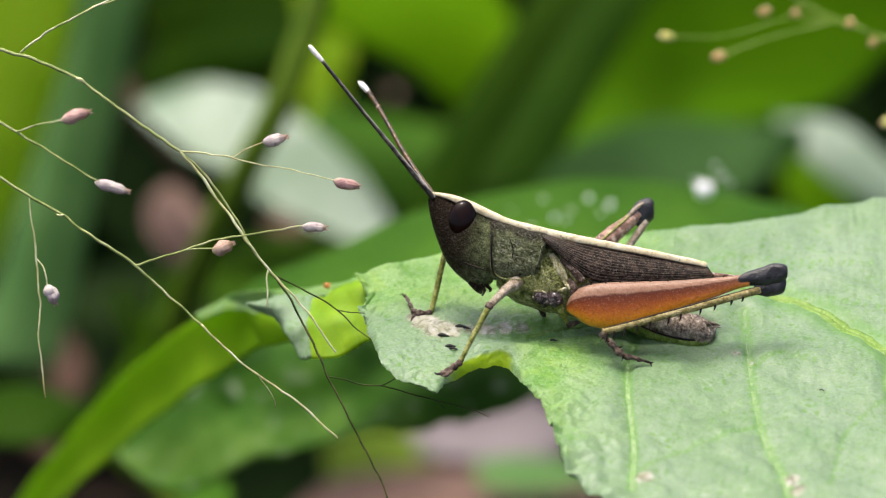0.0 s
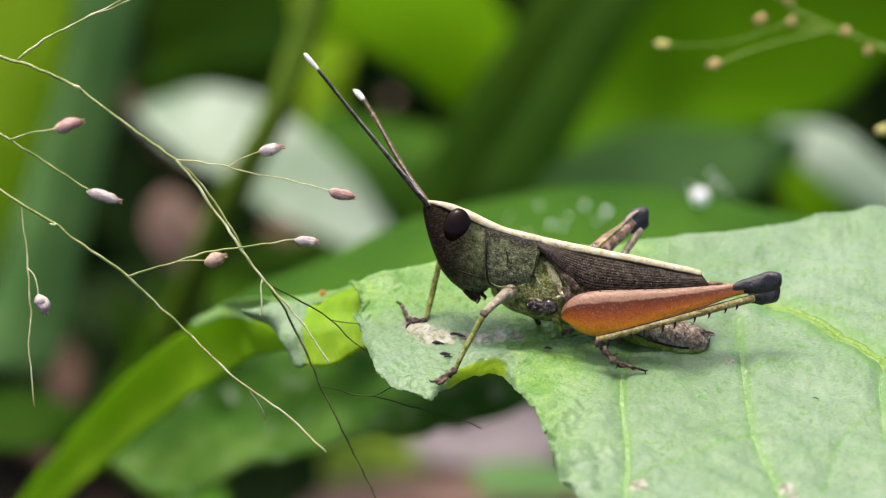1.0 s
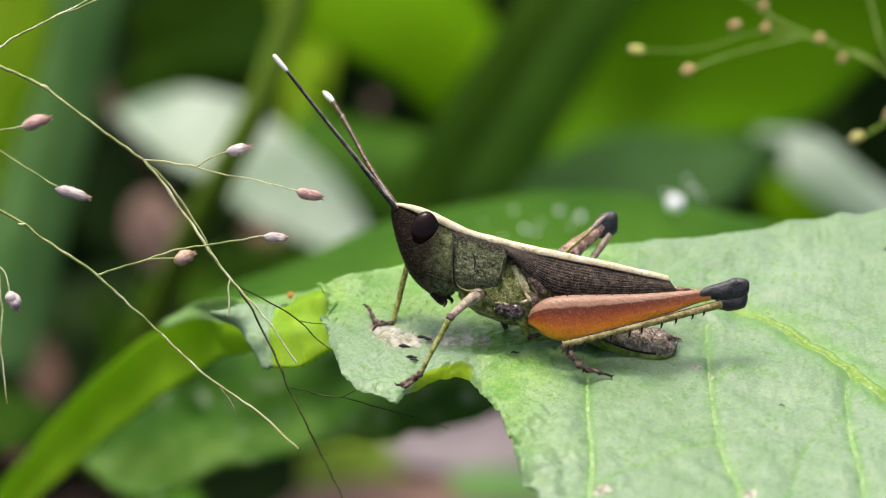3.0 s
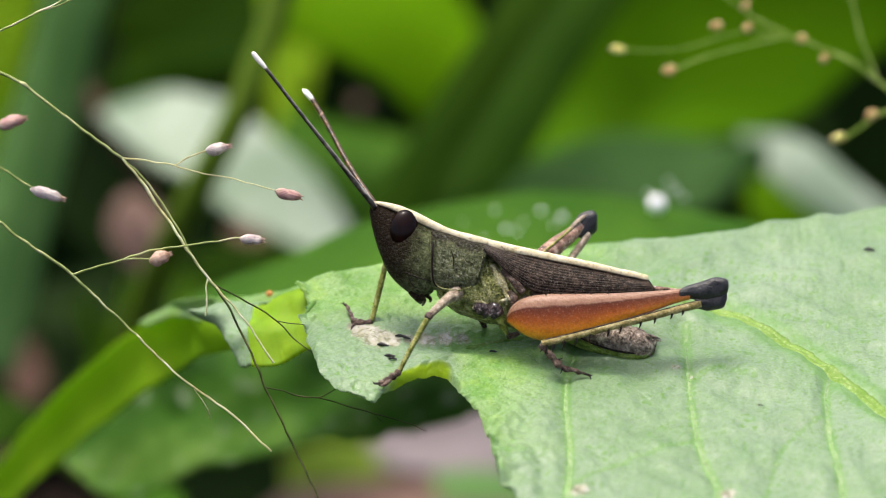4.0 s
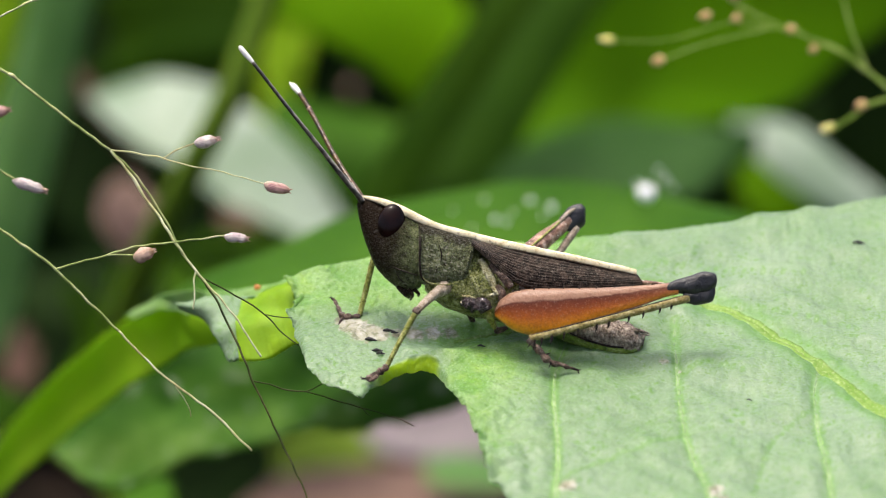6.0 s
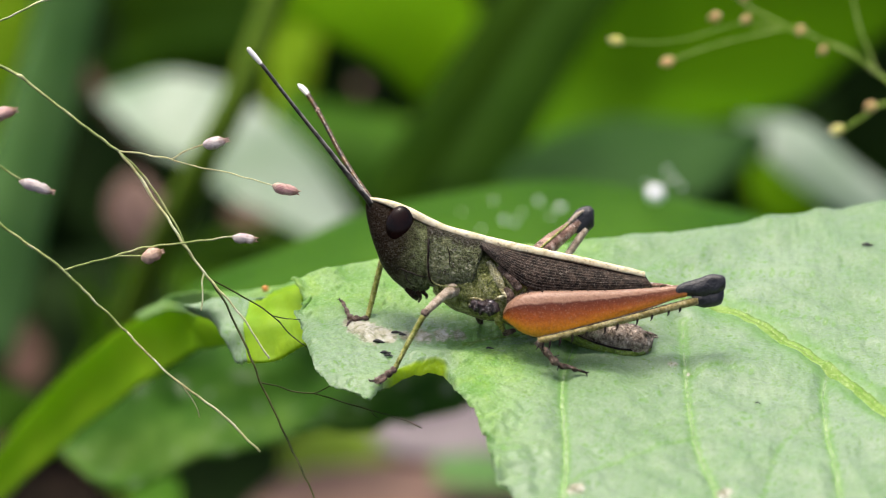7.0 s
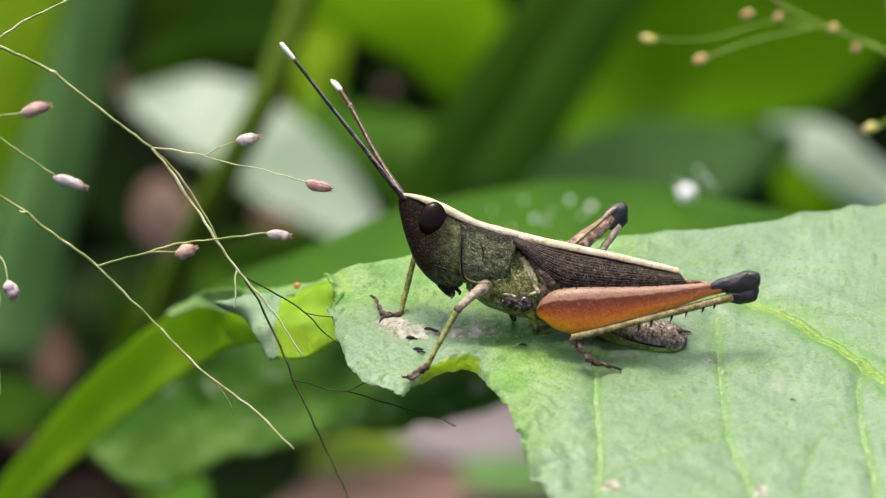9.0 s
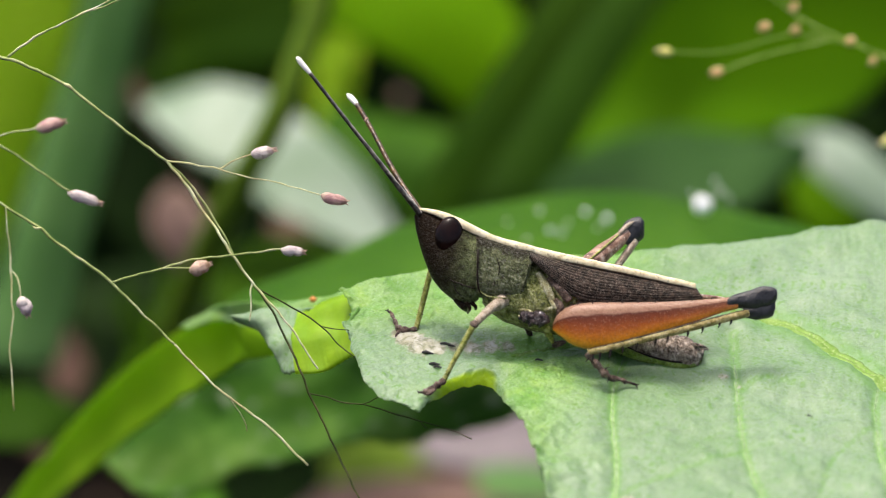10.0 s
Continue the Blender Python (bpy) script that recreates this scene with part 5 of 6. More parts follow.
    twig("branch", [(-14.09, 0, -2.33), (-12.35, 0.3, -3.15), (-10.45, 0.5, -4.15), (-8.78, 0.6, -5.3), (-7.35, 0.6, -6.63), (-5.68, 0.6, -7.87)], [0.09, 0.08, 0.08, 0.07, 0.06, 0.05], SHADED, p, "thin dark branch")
    twig("branch", [(-8.97, 0.6, -5.2), (-7.83, 0.8, -5.35), (-6.6, 1, -5.4)], [0.05, 0.05, 0.04], SHADED, p)
    twig("branch", [(-35.61, 0, 16.52), (-34.47, 0, 17.43), (-32.95, 0, 18.52), (-31.14, 0, 19.47), (-29.47, 0, 20.33), (-27.57, 0, 21), (-24, 0, 22.9)], [0.13, 0.12, 0.12, 0.1, 0.1, 0.09, 0.08], STALK, p, "grey-green branch")
    twig("branch", [(-30.44, 0.1, 19.86), (-29.45, -0.2, 20.27), (-28.49, -0.3, 20.78), (-26.35, -0.3, 21.92)], [0.06, 0.08, 0.08, 0.05], STRAW, p)
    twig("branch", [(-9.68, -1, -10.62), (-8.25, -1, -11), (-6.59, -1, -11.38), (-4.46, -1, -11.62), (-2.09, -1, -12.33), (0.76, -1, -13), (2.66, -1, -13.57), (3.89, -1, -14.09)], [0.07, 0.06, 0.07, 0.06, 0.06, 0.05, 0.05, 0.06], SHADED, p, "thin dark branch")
    twig("branch", [(-5.31, -1, -11.53), (-4.46, -1.2, -11.14), (-3.51, -1.2, -10.57)], [0.06, 0.05, 0.04], SHADED, p)
    twig("branch", [(-0.43, -1, -12.71), (-0.09, -1, -13.14), (0.28, -1, -13.33)], [0.04, 0.04, 0.03], SHADED, p)
    return p


def panicle_b():
    p = thing("grass_panicle", "slender straw grass stem with two branching seed husks", "grass", (-36.91, -3, 5.93), "grass panicles")
    twig("stem", [(-43.5, -3, 9.46), (-39.73, -3, 7.48), (-36.91, -3, 5.93), (-34.32, -3, 4.28), (-31.73, -3, 2.87), (-30.08, -3, 1.55), (-28.2, -3, 0.42), (-25.61, -3, -1.37), (-23.96, -3, -2.87), (-21.84, -3, -4.75), (-20.19, -3, -6.31)], [0.14] * 7 + [0.14, 0.12, 0.11, 0.11], STALK, p, "olive stem")
    twig("stem", [(-20.19, -3, -6.31), (-18.08, -3, -8.33), (-15.72, -3, -10.31), (-13.37, -3, -11.82), (-11.25, -3, -13.46), (-9.84, -3, -14.83), (-8.76, -3, -15.82)], [0.11, 0.1, 0.1, 0.1, 0.11, 0.1, 0.1], STRAW, p, "straw stem tip")
    twig("branch", [(-25.61, -3, -1.37), (-23.47, -3.2, -0.71), (-21.34, -3.4, -0.05), (-18.97, -3.6, 0.75), (-16.14, -3.8, 1.17), (-13.32, -4, 1.64), (-11.44, -4, 1.97)], [0.11, 0.1, 0.1, 0.09, 0.09, 0.08, 0.08], STALK, p)
    twig("branch", [(-21.57, -3.4, -0.09), (-20.38, -3.6, 0), (-19.05, -3.8, 0.05)], [0.07, 0.07, 0.08], STALK, p)
    spikelet(p, (-11.72, -4, 1.88), (-9.71, -4, 1.74), 0.95, HUSK_PALE, "lilac and white seed husk")
    spikelet(p, (-19.15, -3.8, -0.23), (-17.46, -3.8, 0.47), 1.35, HUSK_TAN, "tan round seed husk", 0.25)
    twig("branch", [(-15.35, -3, -10.69), (-14.57, -2.6, -11.74), (-14.12, -2.2, -12.61), (-13.99, -2, -13.18)], [0.05, 0.05, 0.05, 0.05], STRAW, p)
    twig("bract", [(-32.19, -3.1, 2.96), (-31.84, -3.2, 2.78), (-31.53, -3.1, 2.82)], [0.05, 0.13, 0.05], STRAW, p)
    return p


def panicle_c():
    p = thing("grass_panicle", "curved grass stem with two soft pink seed husks", "grass", (-36.2, -8, 10.34), "grass panicles")
    twig("stem", [(-41.74, -8, 13.44), (-38.51, -8, 11.68), (-36.2, -8, 10.34), (-34.82, -8, 9.51), (-32.28, -8, 7.99), (-30.2, -8, 6.74), (-28.26, -8, 5.5)], [0.14, 0.14, 0.13, 0.12, 0.11, 0.1, 0.1], STALK, p)
    twig("branch", [(-34.82, -8, 9.51), (-33.3, -9, 10.03), (-31.8, -10, 10.26), (-30.58, -11, 10.41)], [0.09, 0.08, 0.08, 0.09], STALK, p)
    spikelet(p, (-28.45, -8, 5.5), (-25.67, -8, 4.66), 1.05, HUSK_PALE, "lilac and white seed husk", 0.12)
    spikelet(p, (-30.85, -11, 10.36), (-28.48, -11, 11.09), 1.15, HUSK_PINK, "soft pink seed husk")
    return p


def panicle_d():
    p = thing("grass_panicle", "drooping thread-like grass stem with one pale husk", "grass", (-34.06, -6, 3.21), "grass panicles")
    twig("stem", [(-34.16, -6, 4.23), (-33.97, -6, 2.84), (-33.69, -6, 1.21), (-33.55, -6, -0.42), (-33.37, -6, -2.28), (-33.18, -6, -4.61), (-33.27, -6, -7.4), (-33.04, -6, -9.73), (-32.71, -6, -12.24)], [0.05, 0.07, 0.08, 0.1, 0.09, 0.08, 0.08, 0.07, 0.07], STRAW, p)
    twig("branch", [(-33.51, -6, -0.79), (-33.02, -6.2, -1.35), (-32.62, -6.4, -2.18), (-32.53, -6.4, -3.11)], [0.08, 0.07, 0.07, 0.08], STRAW, p)
    spikelet(p, (-32.53, -6.4, -2.93), (-31.87, -6.4, -4.51), 1.2, HUSK_PALE, "pale pink seed husk")
    return p


PANICLES = [panicle_a(), panicle_b(), panicle_c(), panicle_d()]


def far_panicle():
    p = thing("grass_panicle", "blurred grass panicle with yellow and tan seed husks", "grass", (52.97, 57, 10.47), "grass panicles")
    twig("stem", [(31.57, 57, 28.97), (36.78, 57, 25.21), (41.41, 57, 23.07), (46.04, 57, 21.17), (49.5, 57, 18.86), (54.13, 57, 15.1), (59.91, 57, 8.15)], [0.12, 0.14, 0.16, 0.18, 0.24, 0.28, 0.32], FAR_STALK, p)
    twig("branch", [(49.5, 57, 19.15), (46.46, 56, 21.1), (41.28, 56, 22.83), (35.51, 56, 23.58), (29.75, 56, 21.96), (26.29, 56, 21.62), (23.4, 56, 21.62)], [0.11, 0.1, 0.1, 0.1, 0.09, 0.09, 0.09], FAR_STALK, p)
    twig("branch", [(39.55, 56, 23.12), (35.51, 56, 22.08), (32.06, 56, 21.16), (28.6, 56, 19.77)], [0.13, 0.12, 0.12, 0.12], FAR_STALK, p)
    twig("branch", [(52.97, 57, 16.54), (49.5, 57, 15.39), (47.19, 57, 13.64), (46.04, 57, 13.07)], [0.2, 0.2, 0.18, 0.16], FAR_STALK, p)
    twig("branch", [(49.5, 57, 19.15), (47.77, 57, 23.19), (46.61, 57, 27.82)], [0.2, 0.18, 0.15], FAR_STALK, p)
    for a, b, w, m, text in (((23.64, 56, 21.51), (21.1, 56, 21.96), 1.3, HUSK_LIME, "yellow-green seed husk"), ((28.83, 56, 19.77), (26.63, 56, 19.31), 1.5, HUSK_FAR, "tan seed husk"), ((33.49, 56, 24.39), (31.48, 56, 23.92), 1.4, HUSK_FAR, "tan seed husk"),
                          ((36.43, 56, 24.27), (35.05, 56, 23.58), 1.4, HUSK_FAR, "tan seed husk"), ((41.97, 56, 23.35), (40.7, 56, 22.31), 1.4, HUSK_FAR, "tan seed husk"), ((44.28, 56, 21.27), (43.01, 56, 20.46), 1.4, HUSK_FAR, "tan seed husk"),
                          ((46.12, 56, 13.2), (43.81, 56, 12.51), 1.5, HUSK_LIME, "pale yellow seed husk"), ((49.35, 56, 15.62), (47.62, 56, 14.76), 1.6, HUSK_FAR, "tan seed husk"), ((36.21, 56, 26.58), (34.82, 56, 25.77), 1.4, HUSK_FAR, "tan seed husk")):
        spikelet(p, a, tuple(Vector(a).lerp(Vector(b), 0.62)), w * 0.72, m, text)


far_panicle()

# ---- the undergrowth behind ----
def blade(name, a, b, material, label, bulge=3.0, ripple=1.0, grain=0.05, fold=0.0, category="leaf", rib=0.5, ragged=0.0):
    mid = [tuple((Vector(p) + Vector(q)) / 2) for p, q in zip(a, b)]
    t = thing(name, label, category, mid[0])
    bm = bmesh.new()
    rows = ribbon(bm, a, b, 10, 20, bulge, ripple, grain, fold, ragged)
    spine = [r[10].co.copy() for r in rows]
    part("leaf_blade", bm, material, t, "", 0.35)
    bm = bmesh.new()
    n = len(spine)
    tube(bm, spine[::4], [rib * (1.0 - 0.8 * k / n * 4) for k in range(len(spine[::4]))], 8, 3)
    part("midrib", bm, material, t)
    return t


G_YELLOW = leaf_material("blade_yellow_green", (0.24, 0.42, 0.01, 1), (0.38, 0.56, 0.03, 1), (0.50, 0.72, 0.01, 1), 0.5, 0.5, 0.08, veins=8)
G_GREY = leaf_material("blade_grey_green", (0.07, 0.18, 0.045, 1), (0.15, 0.29, 0.09, 1), (0.13, 0.32, 0.04, 1), 0.5, 0.4, 0.08, 0.05, veins=8)
G_ARCH = leaf_material("blade_arching", (0.20, 0.40, 0.008, 1), (0.33, 0.54, 0.02, 1), (0.40, 0.66, 0.008, 1), 0.5, 0.5, 0.1, 0.06)
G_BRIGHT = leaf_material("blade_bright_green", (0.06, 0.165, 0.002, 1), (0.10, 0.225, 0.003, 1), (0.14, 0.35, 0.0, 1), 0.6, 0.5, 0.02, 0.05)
# lit copy of G_BRIGHT: sun coming through is in the colour
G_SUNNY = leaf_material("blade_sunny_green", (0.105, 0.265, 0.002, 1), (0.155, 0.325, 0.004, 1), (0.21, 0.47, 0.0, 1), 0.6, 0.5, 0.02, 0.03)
# near-black green: shade between the plants is in the colour
G_DEEP = leaf_material("foliage_shade_green", (0.004, 0.011, 0.002, 1), (0.012, 0.03, 0.004, 1), (0.012, 0.035, 0.0, 1), 0.7, 0.3, 0.05, 0.03)
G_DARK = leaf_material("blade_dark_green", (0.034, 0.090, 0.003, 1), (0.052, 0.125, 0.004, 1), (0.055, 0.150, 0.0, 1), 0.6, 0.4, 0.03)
# two darker copies of G_DARK, with shade put into the colour
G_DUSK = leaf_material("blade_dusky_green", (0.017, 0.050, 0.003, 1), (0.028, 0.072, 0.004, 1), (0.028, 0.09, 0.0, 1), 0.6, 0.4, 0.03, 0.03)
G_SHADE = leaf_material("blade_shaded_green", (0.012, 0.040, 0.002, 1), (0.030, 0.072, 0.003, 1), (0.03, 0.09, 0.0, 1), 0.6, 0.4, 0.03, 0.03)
G_MID = leaf_material("blade_mid_green", (0.03, 0.10, 0.006, 1), (0.065, 0.165, 0.012, 1), (0.065, 0.21, 0.003, 1), 0.55, 0.4, 0.06, 0.06)


def mottled_material():
    """Shaded leaf with dark blotches, paler ribs and whitish specks."""
    k = Mat("blade_mottled_green", 0.6, 0.06)
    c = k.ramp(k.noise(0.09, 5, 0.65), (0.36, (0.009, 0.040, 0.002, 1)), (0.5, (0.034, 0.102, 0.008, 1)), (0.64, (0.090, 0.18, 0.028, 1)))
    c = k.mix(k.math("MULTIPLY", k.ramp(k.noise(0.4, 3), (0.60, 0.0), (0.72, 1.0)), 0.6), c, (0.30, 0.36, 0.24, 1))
    k.colour(c)
    k.bump(k.noise(0.15, 4), 2.5, 0.7)
    k.translucent((0.05, 0.20, 0.005, 1), 0.3)
    return k.m


G_MOTTLED = mottled_material()
# whitish mottling is the sky's shine painted on
G_SKY_SHINE = leaf_material("blade_sky_shine", (0.08, 0.165, 0.065, 1), (0.34, 0.41, 0.325, 1), (0.2, 0.32, 0.15, 1), 0.45, 0.2, 0.3, 0.055)
G_LEAFY = leaf_material("blade_leafy_green", (0.06, 0.165, 0.002, 1), (0.09, 0.215, 0.003, 1), (0.12, 0.32, 0.0, 1), 0.6, 0.5, 0.02, 0.03)
G_TEAL = leaf_material("blade_cool_green", (0.018, 0.060, 0.010, 1), (0.045, 0.105, 0.026, 1), (0.04, 0.13, 0.008, 1), 0.6, 0.35, 0.05, 0.05)
DEAD_PINK = plain_material("dead_leaf_pink", (0.10, 0.062, 0.045, 1), (0.19, 0.115, 0.09, 1), 0.7, 0.03, 0.3, 0.5)
DEAD_BROWN = plain_material("dead_leaf_brown", (0.045, 0.026, 0.018, 1), (0.10, 0.058, 0.042, 1), 0.8, 0.05, 0.1, 0.5)
DEAD_LILAC = plain_material("dead_leaf_lilac", (0.10, 0.085, 0.085, 1), (0.20, 0.17, 0.175, 1), 0.7, 0.04, 0.3, 0.5)
G_LIME = leaf_material("blade_lime", (0.11, 0.20, 0.012, 1), (0.19, 0.28, 0.03, 1), (0.2, 0.32, 0.01, 1), 0.6, 0.4, 0.1, 0.05)
G_STEM = leaf_material("stem_olive", (0.08, 0.15, 0.01, 1), (0.13, 0.21, 0.02, 1), (0.1, 0.18, 0.01, 1), 0.6, 0.2, 0.08)


def undergrowth():
    # drooping underside of the chewed leaf, drawn as a separate arching strap
    blade("arching_leaf", [(-61.39, 150, -41.65), (-50.05, 120, -28.28), (-37.86, 90, -16.19), (-28.17, 66, -8.86), (-21.45, 46, -5.36), (-16.22, 32, -5.01), (-12.24, 20, -6.86)], [(-55.46, 142, -40.84), (-45.49, 112, -30.05), (-33.27, 82, -19.88), (-23.9, 58, -13.4), (-18.18, 38, -9.85), (-14.22, 24, -8.52), (-11.74, 12, -7.91)],
          G_ARCH, "arching yellow-green underside of the chewed leaf with fine streaks", 0.6, 0.8, 0.1, rib=0.12)
    # large leaf just behind, dark green
    blade("big_leaf", [(-28.61, 86, -10.02), (-19.38, 90, -3.12), (-9.33, 96, 1.04), (1.05, 101, 5.45), (11, 104, 7.69), (21.05, 106, 8.33), (31.04, 106, 7.19), (40.59, 102, 4.55), (46.67, 98, 1.37)],
          [(-27.96, 78, -12.26), (-17.39, 76, -7.29), (-5.14, 76, -3.92), (7.17, 79, -2.1), (19.69, 82, -0.87), (29.37, 86, -0.25), (36.08, 90, 0.06), (42.81, 93, 0.32), (46.93, 95, 0.58)],
          G_MID, "broad mid-green leaf that carries the painted water glints", 0.6, 1.5, 0.06)
    blade("lower_leaf", [(-39.2, 112, -24.3), (-36.15, 112, -20.58), (-30.65, 111, -16.81), (-24.51, 110, -12.39), (-17.77, 110, -9.36), (-5.62, 108, -7.97), (6.4, 106, -11.26), (15.72, 106, -15.92)], [(-38.44, 108, -25.25), (-34.4, 102, -27.08), (-29.09, 100, -27.99), (-22.42, 98, -25.09), (-12.0, 98, -22.75), (-1.56, 98, -20.53), (7.56, 98, -18.06), (16.21, 102, -17.07)],
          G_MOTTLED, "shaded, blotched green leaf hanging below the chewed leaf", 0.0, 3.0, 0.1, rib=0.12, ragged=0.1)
    blade("strap_leaf", [(-88.3, 225, 52.86), (-88.3, 225, 31.75), (-88.3, 225, 15.92), (-86.54, 225, -3.43)], [(-54.88, 225, 52.86), (-57.96, 225, 33.51), (-62.35, 225, 18.56), (-69.83, 225, -2.55)], G_YELLOW, "upright yellow-green strap leaf", 5)
    blade("strap_leaf", [(-63.67, 277.5, 56.56), (-67.08, 277.5, 31.25), (-74.38, 277.5, 2.04), (-82.17, 277.5, -20.35)], [(-47.91, 270, 55.78), (-53.67, 270, 30.82), (-59.91, 270, 5.86), (-65.67, 270, -20.07)], G_GREY, "grey-green upright strap leaf", 5)
    blade("pale_leaf", [(-57.81, 325, 27.0), (-53.18, 323, 28.38), (-43.53, 321, 30.39), (-33.43, 319, 28.82), (-26.0, 317, 23.6), (-18.84, 315, 16.76), (-12.86, 313, 9.23), (-8.17, 311, 1.96)], [(-55.91, 312, 25.16), (-51.8, 310, 20.74), (-46.17, 308, 16.25), (-40.17, 306, 13.94), (-35.12, 304, 9.8), (-28.9, 302, 5.7), (-20.68, 300, 2.64), (-10.0, 298, 0.51)], G_SKY_SHINE, "broad leaf with sky shine put into its pale colour", 0, 2.0, 0.05, ragged=0.03)
    blade("dead_leaf", [(-56.67, 340, 8.25), (-54.35, 342, 11.55), (-51.08, 342, 12.09), (-47.66, 340, 8.79), (-45.88, 338, 3.35)], [(-56.35, 332, 4.39), (-53.81, 330, 0.11), (-50.61, 330, -3.1), (-47.4, 330, -1.49), (-45.47, 334, 2.47)], DEAD_PINK, "pinkish brown dead leaf", 3)
    blade("dead_leaf", [(-11.69, 400, 33.05), (-10.98, 400, 33.65), (-10.26, 400, 33.53), (-9.55, 400, 32.81)], [(-11.5, 396, 32.38), (-10.89, 395, 31.62), (-10.07, 395, 31.62), (-9.37, 396, 32.26)], DEAD_PINK, "small reddish dead leaf", 1, rib=0.3)
    blade("dead_leaf", [(-68.05, 380, 33.68), (-66.89, 380, 34.84), (-65.04, 380, 33.68), (-62.96, 380, 30.67)], [(-67.42, 374, 32.22), (-66.17, 373, 30.79), (-64.11, 373, 29.42), (-62.37, 374, 29.7)], DEAD_BROWN, "small brown dead leaf", 1, rib=0.3)
    blade("dead_leaf", [(-31.84, 300, 4.97), (-29.81, 300, 6.18), (-26.77, 300, 5.58), (-23.93, 300, 3.75)], [(-31.5, 294, 4.11), (-29.44, 293, 2.7), (-26.24, 293, 2.3), (-23.76, 296, 3.22)], DEAD_BROWN, "small brown dead leaf", 1, rib=0.3)
    bm = bmesh.new()
    tube(bm, [(-15.76, 187.5, 45.57), (-18.19, 187.5, 35.82), (-23.07, 187.5, 22.01), (-29.04, 192, 10.75), (-34.74, 202.5, 0.92), (-42.57, 225, -13.98)], [2.0, 2.0, 2.1, 2.2, 2.3, 2.4], 16, 6)
    lone("plant_stem", bm, G_STEM, "olive green plant stem rising behind the grass", "stem")
    for pts, r, text in (([(-76.49, 240, -23.47), (-70.15, 240, -27.55), (-64.46, 238, -31.51), (-59.7, 236, -36.78)], 2.2, "thin reddish brown stem low in the thicket"), ([(-64.49, 330, 34.27), (-59.68, 330, 28.93), (-54.16, 328, 22.98), (-48.15, 326, 14.95)], 2.0, "thin brown stem behind the grass"), ([(-55.42, 200, -24.12), (-48.32, 196, -28.88), (-43.17, 194, -32.05), (-37.08, 190, -37.49)], 2.0, "thin green stem low in the thicket")):
        bm = bmesh.new()
        tube(bm, pts, [r, r * 1.1, r, r * 0.9], 10, 5)
        lone("thicket_stem", bm, DEAD_BROWN if "brown" in text else G_LIME, text, "stem", "stems in the thicket")
    blade("bright_leaf", [(-27.04, 352.5, 66.59), (-11.52, 352.5, 65.48), (3.99, 352.5, 58.84), (11.69, 349.5, 48.63), (14.08, 348, 41.91)], [(-24.22, 337.5, 43.35), (-14.38, 333, 38.2), (-4.72, 333, 32.84), (4.96, 336, 26.53), (13.79, 345, 40.61)], G_SUNNY, "green leaf with backlight put into its bright colour", 5)
    blade("bright_leaf", [(-33.53, 393, 63.87), (-29.99, 393, 47.34), (-28.81, 393, 34.36), (-28.09, 390, 23.62)], [(-16.85, 387, 63.29), (-18.02, 387, 46.91), (-19.77, 387, 34.04), (-22.7, 387, 21.17)], G_YELLOW, "yellow-green leaf in the undergrowth", 5)
    blade("hanging_leaf", [(-26.02, 382.5, 30.32), (-16.73, 382.5, 28), (-5.11, 382.5, 26.26), (5.34, 382.5, 23.35)], [(-27.69, 367.5, 16), (-16.23, 363, 10.25), (-4.96, 363, 8), (6.36, 367.5, 10.33)], G_MID, "soft green leaf in the undergrowth", 5)
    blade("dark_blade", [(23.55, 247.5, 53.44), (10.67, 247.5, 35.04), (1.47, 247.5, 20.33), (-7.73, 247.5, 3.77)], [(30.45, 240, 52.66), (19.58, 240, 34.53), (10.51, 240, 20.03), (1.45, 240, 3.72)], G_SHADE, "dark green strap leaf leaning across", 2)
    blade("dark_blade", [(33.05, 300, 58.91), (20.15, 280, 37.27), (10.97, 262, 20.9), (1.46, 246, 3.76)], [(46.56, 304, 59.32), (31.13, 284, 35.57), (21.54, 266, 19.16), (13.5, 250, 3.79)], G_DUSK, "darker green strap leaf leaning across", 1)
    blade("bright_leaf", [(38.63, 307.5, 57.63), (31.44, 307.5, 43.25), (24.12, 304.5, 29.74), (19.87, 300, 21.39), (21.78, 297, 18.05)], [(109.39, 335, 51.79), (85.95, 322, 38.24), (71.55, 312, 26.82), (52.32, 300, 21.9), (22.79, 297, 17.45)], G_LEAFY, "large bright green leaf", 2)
    blade("hanging_leaf", [(16.9, 270, 10.66), (23.88, 276, 18.54), (32.8, 279, 22.06), (44.52, 279, 22.55), (61.75, 276, 18.54)], [(17.11, 247.5, 5.61), (23.34, 243, 6.93), (33.37, 243, 8.3), (47.46, 247.5, 8.83), (61.54, 270, 16.9)], G_TEAL, "soft green leaf in the undergrowth", 4)
    blade("pale_leaf", [(58.56, 290, 21.21), (64.34, 290, 23.51), (71.06, 288, 21.73), (79.55, 285, 14.41), (91.88, 282, 5.01)], [(58.43, 285, 19.84), (62.69, 280, 15.75), (68.8, 278, 10.33), (78.54, 278, 4.48), (91.55, 280, 0.1)], G_SKY_SHINE, "leaf with sky shine put into its pale colour", 3)
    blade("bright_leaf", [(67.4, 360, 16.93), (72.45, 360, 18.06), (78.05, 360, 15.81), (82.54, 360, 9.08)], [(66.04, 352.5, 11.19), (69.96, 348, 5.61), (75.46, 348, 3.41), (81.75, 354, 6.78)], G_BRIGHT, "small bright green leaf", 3)
